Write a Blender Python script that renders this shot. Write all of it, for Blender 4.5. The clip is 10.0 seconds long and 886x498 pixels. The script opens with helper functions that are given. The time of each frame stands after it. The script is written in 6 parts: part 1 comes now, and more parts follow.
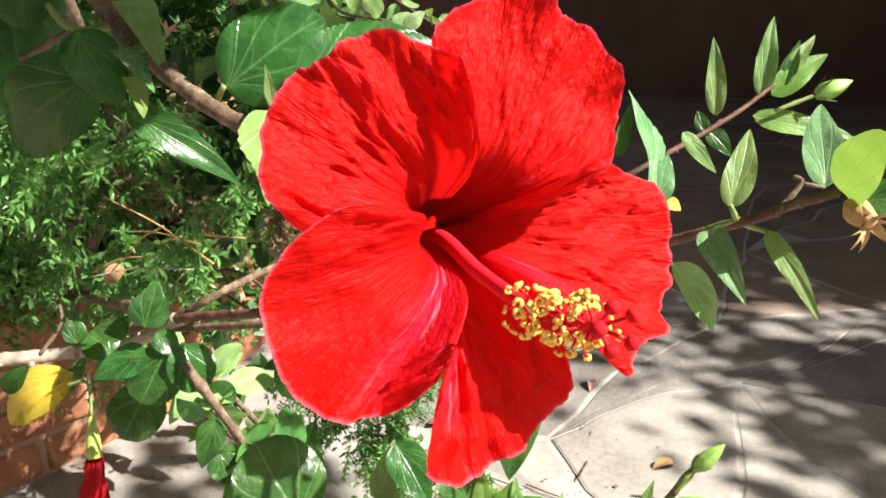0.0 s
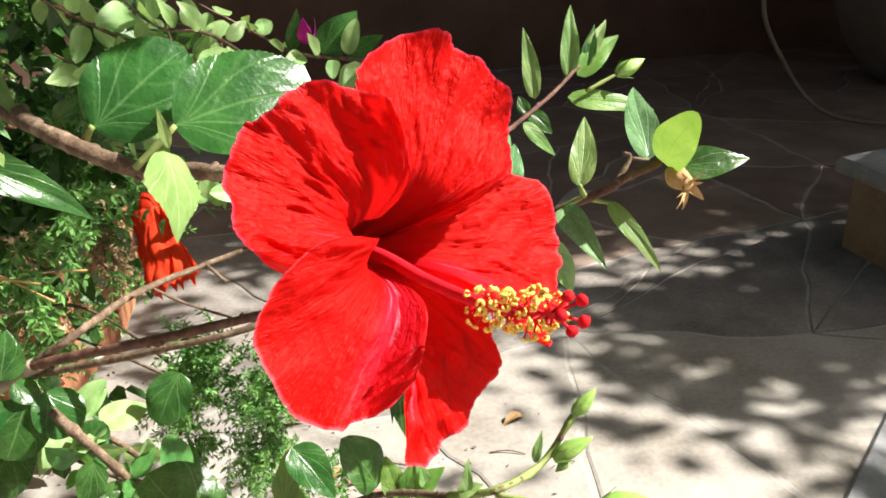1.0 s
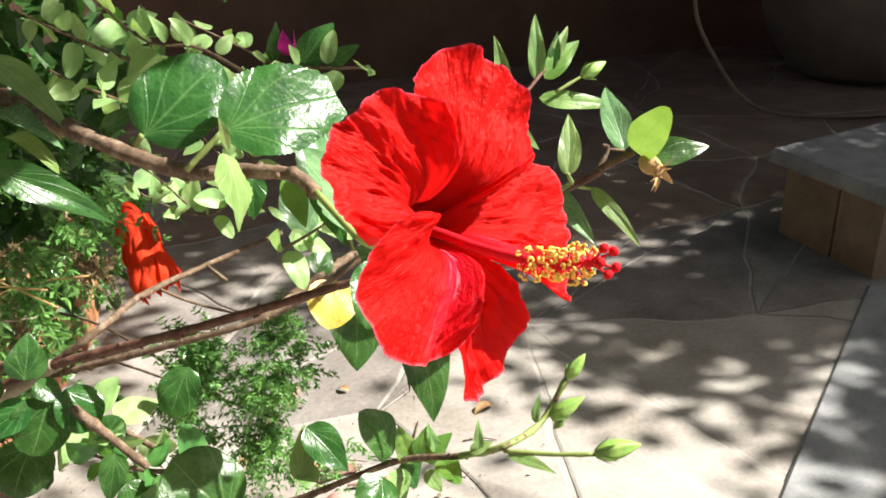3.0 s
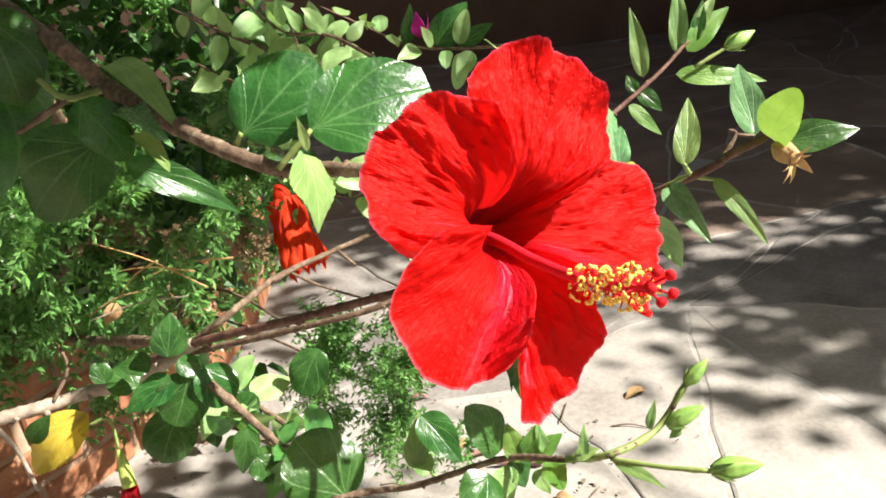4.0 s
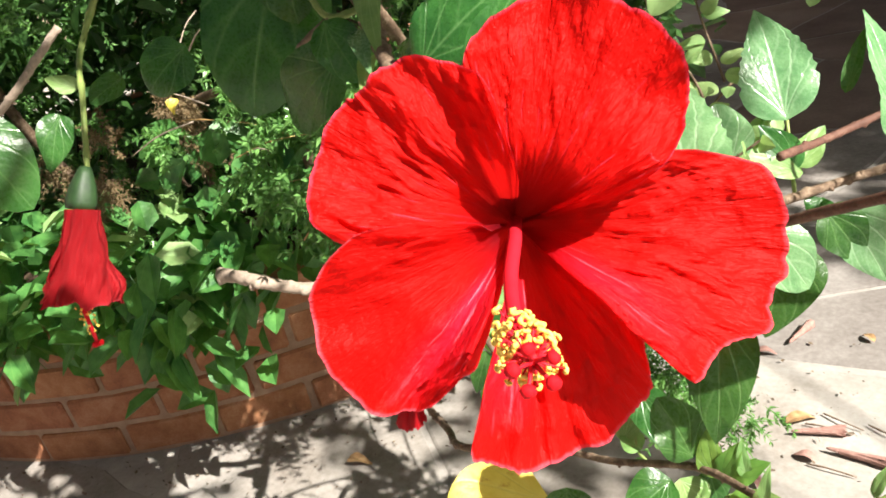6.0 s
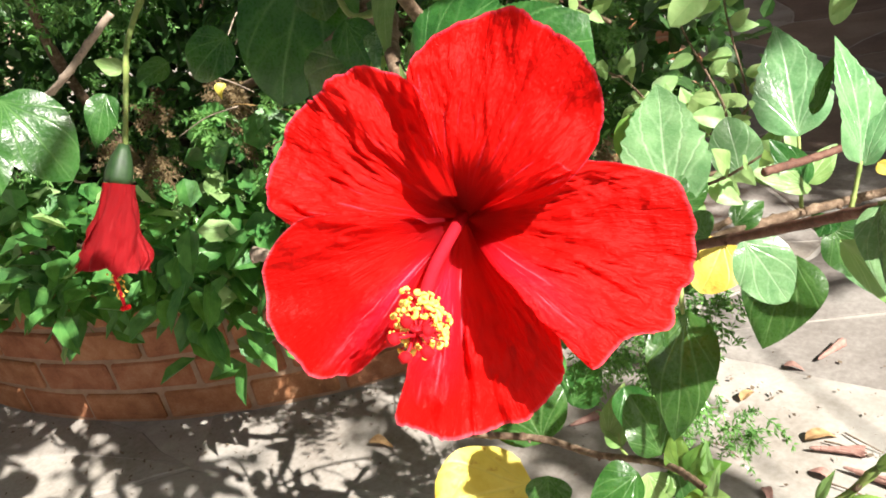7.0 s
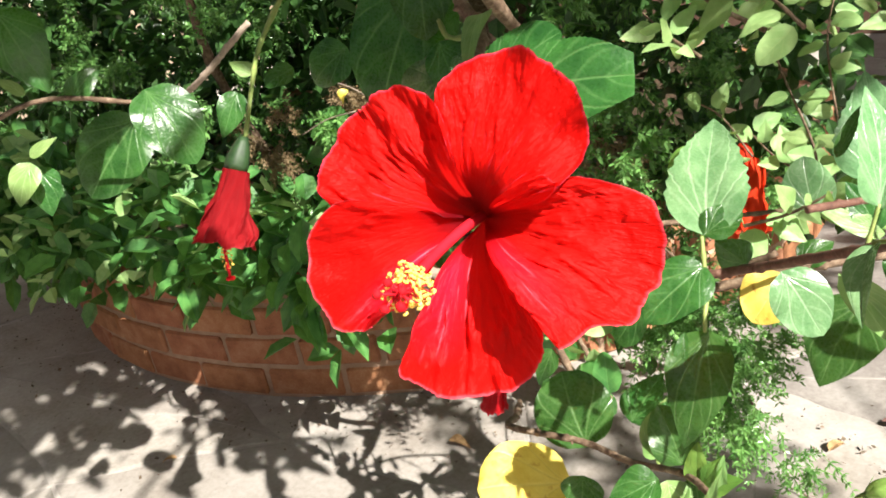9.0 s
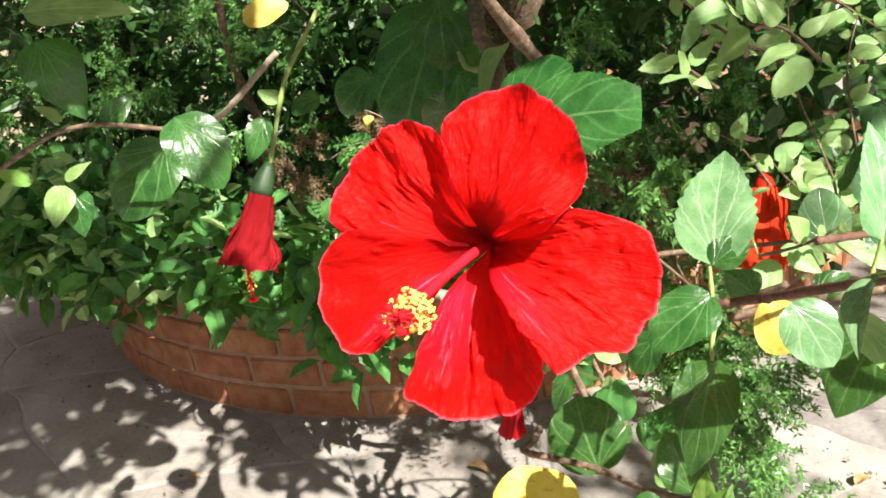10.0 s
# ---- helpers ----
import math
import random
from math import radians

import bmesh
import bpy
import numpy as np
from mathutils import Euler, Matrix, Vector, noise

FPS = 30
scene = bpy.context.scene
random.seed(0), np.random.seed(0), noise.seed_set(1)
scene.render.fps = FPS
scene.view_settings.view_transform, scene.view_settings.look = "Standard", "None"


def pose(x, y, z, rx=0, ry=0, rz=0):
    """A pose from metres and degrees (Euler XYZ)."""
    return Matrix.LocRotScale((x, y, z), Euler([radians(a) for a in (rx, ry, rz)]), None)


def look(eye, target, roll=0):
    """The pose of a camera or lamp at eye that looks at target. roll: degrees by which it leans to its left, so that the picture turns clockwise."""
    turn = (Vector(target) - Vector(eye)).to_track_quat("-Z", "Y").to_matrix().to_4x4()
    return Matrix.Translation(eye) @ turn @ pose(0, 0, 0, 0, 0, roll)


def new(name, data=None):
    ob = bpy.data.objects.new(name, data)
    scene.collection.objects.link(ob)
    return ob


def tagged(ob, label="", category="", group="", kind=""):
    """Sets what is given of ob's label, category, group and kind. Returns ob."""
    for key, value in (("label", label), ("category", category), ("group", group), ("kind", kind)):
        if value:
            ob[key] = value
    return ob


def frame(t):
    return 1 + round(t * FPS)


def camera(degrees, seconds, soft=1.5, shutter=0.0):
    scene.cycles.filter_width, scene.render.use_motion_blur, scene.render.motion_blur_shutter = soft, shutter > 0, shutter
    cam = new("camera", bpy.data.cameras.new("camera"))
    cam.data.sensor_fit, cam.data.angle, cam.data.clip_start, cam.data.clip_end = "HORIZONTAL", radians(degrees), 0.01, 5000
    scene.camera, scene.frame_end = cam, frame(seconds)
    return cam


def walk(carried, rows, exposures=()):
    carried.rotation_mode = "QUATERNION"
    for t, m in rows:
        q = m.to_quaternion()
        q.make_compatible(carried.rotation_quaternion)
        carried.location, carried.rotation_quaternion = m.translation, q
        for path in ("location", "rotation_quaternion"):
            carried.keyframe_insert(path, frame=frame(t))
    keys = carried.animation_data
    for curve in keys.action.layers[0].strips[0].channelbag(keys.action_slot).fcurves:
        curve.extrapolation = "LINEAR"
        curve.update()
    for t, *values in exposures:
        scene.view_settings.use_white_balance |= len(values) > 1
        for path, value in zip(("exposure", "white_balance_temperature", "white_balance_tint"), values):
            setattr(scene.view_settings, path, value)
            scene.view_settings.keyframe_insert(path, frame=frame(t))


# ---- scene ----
cam = camera(59.9, 10.0, 1.8)
PATH = [
    (0, (0.102, 0.097, 0.849), (-0.043, 1.943, 0.095), 0.3),
    (0.5, (0.074, 0.084, 0.853), (0.074, 1.914, 0.047), -1.4),
    (1, (0.063, 0.073, 0.87), (0.4, 1.875, 0.07), -1.9),
    (1.5, (0.023, 0.051, 0.871), (0.422, 1.832, 0.053), -2.0),
    (2, (0.012, 0.034, 0.878), (0.519, 1.797, 0.082), -1.7),
    (3.5, (0.021, 0.027, 0.884), (0.418, 1.816, 0.084), -4.4),
    (4, (0.062, 0.042, 0.886), (0.089, 1.863, 0.057), -7.7),
    (4.5, (0.1, 0.053, 0.885), (-0.177, 1.838, 0.025), -9.4),
    (5, (0.133, 0.082, 0.878), (-0.478, 1.784, 0.025), -10.8),
    (5.5, (0.161, 0.113, 0.873), (-0.623, 1.726, -0.012), -11.7),
    (6, (0.188, 0.122, 0.87), (-0.83, 1.608, 0.001), -13.8),
    (7.5, (0.256, 0.108, 0.877), (-0.948, 1.469, 0.043), -11.1),
    (8, (0.278, 0.095, 0.878), (-1.044, 1.373, 0.091), -9.9),
    (8.5, (0.298, 0.094, 0.877), (-1.045, 1.351, 0.091), -9.3),
    (9, (0.302, 0.102, 0.881), (-1.074, 1.334, 0.115), -9.9),
    (9.5, (0.307, 0.104, 0.88), (-1.08, 1.333, 0.127), -9.1),
    (10, (0.318, 0.101, 0.886), (-1.119, 1.304, 0.188), -9.8),
]
walk(cam, [(t, look(eye, target, roll)) for t, eye, target, roll in PATH])

# ---- light ----
SUN_DIR = Vector((1.05, -0.16, 1.05)).normalized()
world = bpy.data.worlds.new("sky")
scene.world = world
world.use_nodes = True
wn = world.node_tree.nodes
sky = wn.new("ShaderNodeTexSky")
sky.sky_type = "NISHITA"
sky.sun_disc = False
sky.sun_elevation = math.asin(SUN_DIR.z)
sky.sun_rotation = math.atan2(SUN_DIR.x, SUN_DIR.y)
world.node_tree.links.new(sky.outputs["Color"], wn["Background"].inputs["Color"])
sky.air_density, sky.dust_density, sky.ozone_density = 0.7, 5.0, 0.4
wn["Background"].inputs["Strength"].default_value = 0.029
sun = new("sun", bpy.data.lights.new("sun", "SUN"))
sun.data.energy, sun.data.angle, sun.data.color = 5.0, radians(0.53), (1.0, 0.95, 0.86)
sun.matrix_world = look(SUN_DIR * 8, (0, 0, 0))
scene.view_settings.exposure = 1.55


# ---- materials ----
def material(name):
    m = bpy.data.materials.new(name)
    m.use_nodes = True
    nt = m.node_tree
    nt.nodes.clear()
    return m, nt, nt.nodes.new("ShaderNodeOutputMaterial")


def node(nt, kind, **kw):
    n = nt.nodes.new(kind)
    for k, v in kw.items():
        if k in n.inputs:
            n.inputs[k].default_value = v
    return n


def noise_tex(nt, vec, scale, detail=4.0, rough=0.55):
    n = node(nt, "ShaderNodeTexNoise", Scale=scale, Detail=detail, Roughness=rough)
    nt.links.new(vec, n.inputs["Vector"])
    return n


def ramp(nt, fac, stops):
    r = nt.nodes.new("ShaderNodeValToRGB")
    e = r.color_ramp.elements
    while len(e) < len(stops):
        e.new(0.5)
    for el, (p, c) in zip(e, stops):
        el.position, el.color = p, (*c, 1.0)
    nt.links.new(fac, r.inputs["Fac"])
    return r


def math_node(nt, op, a, b=None):
    n = nt.nodes.new("ShaderNodeMath")
    n.operation = op
    for i, v in enumerate((a, b)):
        if v is None:
            continue
        if isinstance(v, (int, float)):
            n.inputs[i].default_value = v
        else:
            nt.links.new(v, n.inputs[i])
    return n.outputs[0]


def mix_col(nt, fac, a, b, blend="MIX"):
    n = nt.nodes.new("ShaderNodeMix")
    n.data_type, n.blend_type = "RGBA", blend
    for sock, v in ((n.inputs[0], fac), (n.inputs[6], a), (n.inputs[7], b)):
        if isinstance(v, (int, float)):
            sock.default_value = v
        elif isinstance(v, tuple):
            sock.default_value = (*v, 1.0)
        else:
            nt.links.new(v, sock)
    return n.outputs[2]


def plain(name, stops, scale=20.0, rough=0.7, bump=0.3, fine=120.0, spec=0.4, dist=0.002, vary=0.0):
    """A rough surface: colour by large noise, relief by two scales of noise."""
    m, nt, out = material(name)
    geo = nt.nodes.new("ShaderNodeNewGeometry")
    vec = geo.outputs["Position"]
    n1, n2 = noise_tex(nt, vec, scale), noise_tex(nt, vec, fine, 6.0, 0.65)
    mixv = math_node(nt, "ADD", math_node(nt, "MULTIPLY", n1.outputs["Fac"], 0.65), math_node(nt, "MULTIPLY", n2.outputs["Fac"], 0.35))
    col = ramp(nt, mixv, stops).outputs["Color"]
    if vary:
        info = nt.nodes.new("ShaderNodeObjectInfo")
        hsv = node(nt, "ShaderNodeHueSaturation")
        nt.links.new(col, hsv.inputs["Color"])
        nt.links.new(math_node(nt, "ADD", math_node(nt, "MULTIPLY", info.outputs["Random"], 2 * vary), 1.0 - vary), hsv.inputs["Value"])
        nt.links.new(math_node(nt, "ADD", math_node(nt, "MULTIPLY", info.outputs["Random"], 0.012), 0.494), hsv.inputs["Hue"])
        col = hsv.outputs["Color"]
    b = node(nt, "ShaderNodeBsdfPrincipled", Roughness=rough)
    b.inputs["Specular IOR Level"].default_value = spec
    nt.links.new(col, b.inputs["Base Color"])
    bp = node(nt, "ShaderNodeBump", Strength=bump, Distance=dist)
    nt.links.new(mixv, bp.inputs["Height"])
    nt.links.new(bp.outputs["Normal"], b.inputs["Normal"])
    nt.links.new(b.outputs[0], out.inputs["Surface"])
    return m


def leaf_material(name, dark, light, vein, rough=0.38, through_col=None, through_mix=0.3, tint=0.12, spots=None, palm=True):
    """A leaf's blade: midrib and side veins from its own coordinates, mottling, gloss and light passing through."""
    m, nt, out = material(name)
    uv = nt.nodes.new("ShaderNodeUVMap")
    uv.uv_map = "blade"
    sep = nt.nodes.new("ShaderNodeSeparateXYZ")
    nt.links.new(uv.outputs[0], sep.inputs[0])
    s, u = sep.outputs[0], sep.outputs[1]
    au = math_node(nt, "ABSOLUTE", math_node(nt, "SUBTRACT", u, 0.5))
    geo = nt.nodes.new("ShaderNodeNewGeometry")
    big = noise_tex(nt, geo.outputs["Position"], 55.0, 3.0)
    fine = noise_tex(nt, geo.outputs["Position"], 420.0, 5.0)
    side = math_node(nt, "SINE", math_node(nt, "ADD", math_node(nt, "MULTIPLY", math_node(nt, "SUBTRACT", s, math_node(nt, "MULTIPLY", au, 0.75)), 24.0), math_node(nt, "MULTIPLY", big.outputs["Fac"], 3.2)))
    sidev = math_node(nt, "MULTIPLY", math_node(nt, "POWER", math_node(nt, "MAXIMUM", side, 0.0), 9.0), 0.62)
    rib = math_node(nt, "SUBTRACT", 1.0, math_node(nt, "MINIMUM", math_node(nt, "MULTIPLY", au, 38.0), 1.0))
    if palm:
        # three to five ribs spread from the stalk
        for slope in (0.62, 1.35):
            off = math_node(nt, "ABSOLUTE", math_node(nt, "SUBTRACT", au, math_node(nt, "MULTIPLY", math_node(nt, "POWER", s, 1.25), slope)))
            rib = math_node(nt, "MAXIMUM", rib, math_node(nt, "MULTIPLY", math_node(nt, "SUBTRACT", 1.0, math_node(nt, "MINIMUM", math_node(nt, "MULTIPLY", off, 42.0), 1.0)), 0.8))
        sidev = math_node(nt, "MULTIPLY", sidev, 0.6)
    veins = math_node(nt, "MINIMUM", math_node(nt, "ADD", sidev, rib), 1.0)
    info = nt.nodes.new("ShaderNodeObjectInfo")
    base = ramp(nt, big.outputs["Fac"], [(0.3, dark), (0.7, light)]).outputs["Color"]
    col = mix_col(nt, math_node(nt, "MULTIPLY", veins, 0.45), base, vein)
    if spots:
        sp = noise_tex(nt, geo.outputs["Position"], 90.0, 5.0)
        mask = ramp(nt, sp.outputs["Fac"], [(0.60, (0, 0, 0)), (0.68, (1, 1, 1))]).outputs["Color"]
        col = mix_col(nt, mask, col, spots)
    hsv = node(nt, "ShaderNodeHueSaturation")
    nt.links.new(col, hsv.inputs["Color"])
    nt.links.new(math_node(nt, "ADD", math_node(nt, "MULTIPLY", info.outputs["Random"], 2 * tint), 1 - tint), hsv.inputs["Value"])
    nt.links.new(math_node(nt, "ADD", math_node(nt, "MULTIPLY", info.outputs["Random"], 0.03), 0.485), hsv.inputs["Hue"])
    b = node(nt, "ShaderNodeBsdfPrincipled")
    b.inputs["Specular IOR Level"].default_value = 0.42
    nt.links.new(hsv.outputs["Color"], b.inputs["Base Color"])
    nt.links.new(math_node(nt, "ADD", math_node(nt, "MULTIPLY", fine.outputs["Fac"], 0.25), rough - 0.12), b.inputs["Roughness"])
    bp = node(nt, "ShaderNodeBump", Strength=0.45, Distance=0.0007)
    blister = noise_tex(nt, geo.outputs["Position"], 150.0, 3.0)
    h = math_node(nt, "ADD", math_node(nt, "ADD", math_node(nt, "MULTIPLY", rib, -1.0), math_node(nt, "MULTIPLY", blister.outputs["Fac"], 2.4)), math_node(nt, "MULTIPLY", fine.outputs["Fac"], 0.5))
    nt.links.new(h, bp.inputs["Height"])
    nt.links.new(bp.outputs["Normal"], b.inputs["Normal"])
    tr = node(nt, "ShaderNodeBsdfTranslucent")
    tc = mix_col(nt, 0.55, hsv.outputs["Color"], through_col or (0.30, 0.55, 0.05))
    nt.links.new(tc, tr.inputs["Color"])
    mx = node(nt, "ShaderNodeMixShader")
    mx.inputs[0].default_value = through_mix
    nt.links.new(b.outputs[0], mx.inputs[1])
    nt.links.new(tr.outputs[0], mx.inputs[2])
    nt.links.new(mx.outputs[0], out.inputs["Surface"])
    return m


def petal_material(name, red, deep, pale, through_col, wrinkle=1.0, streaks=0.35, open_bloom=False, side=None):
    """A petal: velvety red, paler streaks along the veins near its claw, dark eye, fine crinkles running out to the
    edge, a painted highlight on its rim.
    """
    m, nt, out = material(name)
    uv = nt.nodes.new("ShaderNodeUVMap")
    uv.uv_map = "blade"
    sep = nt.nodes.new("ShaderNodeSeparateXYZ")
    nt.links.new(uv.outputs[0], sep.inputs[0])
    s, u = sep.outputs[0], sep.outputs[1]
    comb = nt.nodes.new("ShaderNodeCombineXYZ")
    nt.links.new(math_node(nt, "MULTIPLY", s, 2.2), comb.inputs[0])
    nt.links.new(math_node(nt, "MULTIPLY", u, 26.0), comb.inputs[1])
    streak = noise_tex(nt, comb.outputs[0], 1.0, 3.0, 0.6)
    comb2 = nt.nodes.new("ShaderNodeCombineXYZ")
    nt.links.new(math_node(nt, "MULTIPLY", s, 30.0), comb2.inputs[0])
    nt.links.new(math_node(nt, "MULTIPLY", u, 44.0), comb2.inputs[1])
    crink = noise_tex(nt, comb2.outputs[0], 1.0, 4.0, 0.6)
    geo = nt.nodes.new("ShaderNodeNewGeometry")
    fine = noise_tex(nt, geo.outputs["Position"], 900.0, 4.0, 0.6)
    out_from_eye = s
    if open_bloom:
        uv2 = nt.nodes.new("ShaderNodeUVMap")
        uv2.uv_map = "reach"
        sep2 = nt.nodes.new("ShaderNodeSeparateXYZ")
        nt.links.new(uv2.outputs[0], sep2.inputs[0])
        out_from_eye = sep2.outputs[0]
    tone = ramp(nt, out_from_eye, [(0.10, deep), (0.24, red), (1.0, red)]).outputs["Color"]
    col = mix_col(nt, math_node(nt, "MULTIPLY", streak.outputs["Fac"], 0.10), tone, tuple(c * 0.72 for c in red))
    near = math_node(nt, "MULTIPLY", math_node(nt, "SUBTRACT", 1.0, math_node(nt, "MINIMUM", math_node(nt, "MULTIPLY", math_node(nt, "ABSOLUTE", math_node(nt, "SUBTRACT", out_from_eye, 0.42)), 3.2), 1.0)),
                     ramp(nt, streak.outputs["Fac"], [(0.62 - 0.08 * streaks, (0, 0, 0)), (0.74 - 0.08 * streaks, (1, 1, 1))]).outputs["Color"])
    if side is not None:
        at, wide = side
        off = math_node(nt, "DIVIDE", math_node(nt, "SUBTRACT", u, at), wide)
        band = math_node(nt, "EXPONENT", math_node(nt, "MULTIPLY", math_node(nt, "MULTIPLY", off, off), -1.0))
        inner = ramp(nt, out_from_eye, [(0.14, (0, 0, 0)), (0.26, (1, 1, 1)), (0.40, (0.8, 0.8, 0.8)), (0.78, (0, 0, 0))]).outputs["Color"]
        band = math_node(nt, "MULTIPLY", band, inner)
        col = mix_col(nt, math_node(nt, "MULTIPLY", band, 0.42 * streaks), col, (0.80, 0.03, 0.13))
        lines = ramp(nt, streak.outputs["Fac"], [(0.56, (0, 0, 0)), (0.68, (1, 1, 1))]).outputs["Color"]
        near = math_node(nt, "MULTIPLY", band, lines)
    col = mix_col(nt, math_node(nt, "MULTIPLY", near, streaks), col, pale)
    # outermost edge mixed paler to imitate a sunlit rim
    rim = ramp(nt, s, [(0.980, (0, 0, 0)), (0.996, (1, 1, 1))]).outputs["Color"]
    col = mix_col(nt, math_node(nt, "MULTIPLY", rim, 0.22), col, pale)
    b = node(nt, "ShaderNodeBsdfPrincipled", Roughness=0.52)
    b.inputs["Specular IOR Level"].default_value = 0.13
    b.inputs["Sheen Weight"].default_value = 0.02
    b.inputs["Sheen Tint"].default_value = (1.0, 0.25, 0.3, 1.0)
    nt.links.new(col, b.inputs["Base Color"])
    comb3 = nt.nodes.new("ShaderNodeCombineXYZ")
    nt.links.new(math_node(nt, "MULTIPLY", s, 7.0), comb3.inputs[0])
    nt.links.new(math_node(nt, "MULTIPLY", u, 34.0), comb3.inputs[1])
    vein = node(nt, "ShaderNodeTexNoise", Scale=1.0, Detail=3.0, Roughness=0.6, Distortion=0.6)
    nt.links.new(comb3.outputs[0], vein.inputs["Vector"])
    crest = math_node(nt, "ABSOLUTE", math_node(nt, "SUBTRACT", vein.outputs["Fac"], 0.5))
    h = math_node(nt, "ADD", math_node(nt, "MULTIPLY", streak.outputs["Fac"], 0.6), math_node(nt, "ADD", math_node(nt, "MULTIPLY", crest, -0.9), math_node(nt, "ADD", math_node(nt, "MULTIPLY", crink.outputs["Fac"], 0.35), math_node(nt, "MULTIPLY", fine.outputs["Fac"], 0.07))))
    bp = node(nt, "ShaderNodeBump", Strength=0.9 * wrinkle, Distance=0.0022)
    nt.links.new(h, bp.inputs["Height"])
    nt.links.new(bp.outputs["Normal"], b.inputs["Normal"])
    tr = node(nt, "ShaderNodeBsdfTranslucent", Color=(*through_col, 1.0))
    mx = node(nt, "ShaderNodeMixShader")
    mx.inputs[0].default_value = 0.36
    nt.links.new(b.outputs[0], mx.inputs[1])
    nt.links.new(tr.outputs[0], mx.inputs[2])
    nt.links.new(mx.outputs[0], out.inputs["Surface"])
    return m


LEAF = leaf_material("hibiscus leaf", (0.015, 0.058, 0.013), (0.044, 0.130, 0.028), (0.17, 0.31, 0.11), 0.28, (0.20, 0.48, 0.04), 0.25)
PALELEAF = leaf_material("young leaf", (0.13, 0.25, 0.07), (0.24, 0.37, 0.12), (0.42, 0.54, 0.26), 0.42, (0.34, 0.50, 0.08), 0.24)
YELLOWGREEN = leaf_material("yellow-green leaf", (0.09, 0.21, 0.035), (0.20, 0.34, 0.07), (0.05, 0.16, 0.025), 0.45, (0.36, 0.52, 0.05), 0.28)
YELLOW = leaf_material("yellowed leaf", (0.62, 0.46, 0.06), (0.76, 0.62, 0.13), (0.62, 0.54, 0.16), 0.45, (0.7, 0.55, 0.03), 0.2, 0.10, (0.45, 0.24, 0.04))
OCHRE = leaf_material("ochre leaf", (0.42, 0.27, 0.03), (0.62, 0.44, 0.06), (0.56, 0.42, 0.12), 0.45, (0.6, 0.42, 0.03), 0.2, 0.10, (0.30, 0.16, 0.03))
SMALLLEAF = leaf_material("small shrub leaf", (0.03, 0.11, 0.028), (0.11, 0.26, 0.065), (0.15, 0.28, 0.08), 0.36, (0.25, 0.5, 0.05), 0.28, palm=False)
# small shrub leaf at half brightness, standing in for shade between the fern
SHADESHRUB = leaf_material("shrub leaf darkened for shade", (0.015, 0.055, 0.014), (0.05, 0.14, 0.035), (0.1, 0.2, 0.06), 0.36, (0.15, 0.35, 0.04), 0.2, palm=False)
PALESMALL = leaf_material("pale shrub leaf", (0.20, 0.36, 0.12), (0.36, 0.53, 0.22), (0.4, 0.52, 0.22), 0.45, (0.42, 0.62, 0.1), 0.32, palm=False)
PETAL = petal_material("red petal", (0.66, 0.0045, 0.003), (0.14, 0.0, 0.006), (0.85, 0.20, 0.38), (1.0, 0.012, 0.010), 1.0, 0.35, True)
# pale streaks on this petal's folds are pink sheen put into the colour
PETAL_C = petal_material("red petal with painted fold highlights", (0.66, 0.0045, 0.003), (0.14, 0.0, 0.006), (0.92, 0.42, 0.58), (1.0, 0.012, 0.010), 1.0, 0.85, True, (0.80, 0.09))
PETAL_D = petal_material("red petal with pale claw", (0.66, 0.0045, 0.003), (0.14, 0.0, 0.006), (0.92, 0.36, 0.52), (1.0, 0.012, 0.010), 1.0, 0.8, True, (0.10, 0.12))
PETAL_E = petal_material("red petal with pale veins", (0.66, 0.0045, 0.003), (0.14, 0.0, 0.006), (0.90, 0.30, 0.42), (1.0, 0.012, 0.010), 1.0, 0.4, True, (0.16, 0.12))
# lit copy of LEAF: sun and sheen are put into paler greens
SUNLEAF = leaf_material("hibiscus leaf in painted sun sheen", (0.085, 0.20, 0.08), (0.17, 0.31, 0.145), (0.42, 0.56, 0.36), 0.26, (0.22, 0.42, 0.06), 0.15)
CRIMSON = petal_material("crimson furled petal", (0.55, 0.012, 0.02), (0.3, 0.006, 0.012), (0.85, 0.25, 0.35), (0.9, 0.02, 0.04), 1.2, 0.6)
WILTED = petal_material("wilted red petal", (0.30, 0.008, 0.012), (0.16, 0.004, 0.008), (0.6, 0.1, 0.14), (0.6, 0.02, 0.03), 1.2)
ORANGERED = petal_material("orange-red petal", (0.80, 0.055, 0.014), (0.50, 0.03, 0.010), (0.8, 0.2, 0.1), (0.85, 0.08, 0.02))
MAGENTA = petal_material("magenta petal", (0.62, 0.03, 0.36), (0.4, 0.02, 0.2), (0.8, 0.2, 0.5), (0.7, 0.05, 0.4))
STYLE = plain("red style", [(0.3, (0.55, 0.01, 0.02)), (0.7, (0.70, 0.015, 0.03))], 200.0, 0.55, 0.15, 900.0, 0.2, 0.0004)
STIGMA = plain("velvet stigma", [(0.3, (0.48, 0.0, 0.006)), (0.7, (0.66, 0.008, 0.014))], 900.0, 0.8, 0.6, 2500.0, 0.2, 0.0004)
POLLEN = plain("yellow pollen", [(0.3, (0.92, 0.52, 0.05)), (0.7, (1.0, 0.78, 0.22))], 600.0, 0.8, 0.8, 2600.0, 0.2, 0.0006)
BARK = plain("brown bark", [(0.28, (0.05, 0.032, 0.02)), (0.5, (0.145, 0.095, 0.062)), (0.72, (0.34, 0.26, 0.185))], 130.0, 0.8, 0.9, 480.0, 0.3, 0.0022)
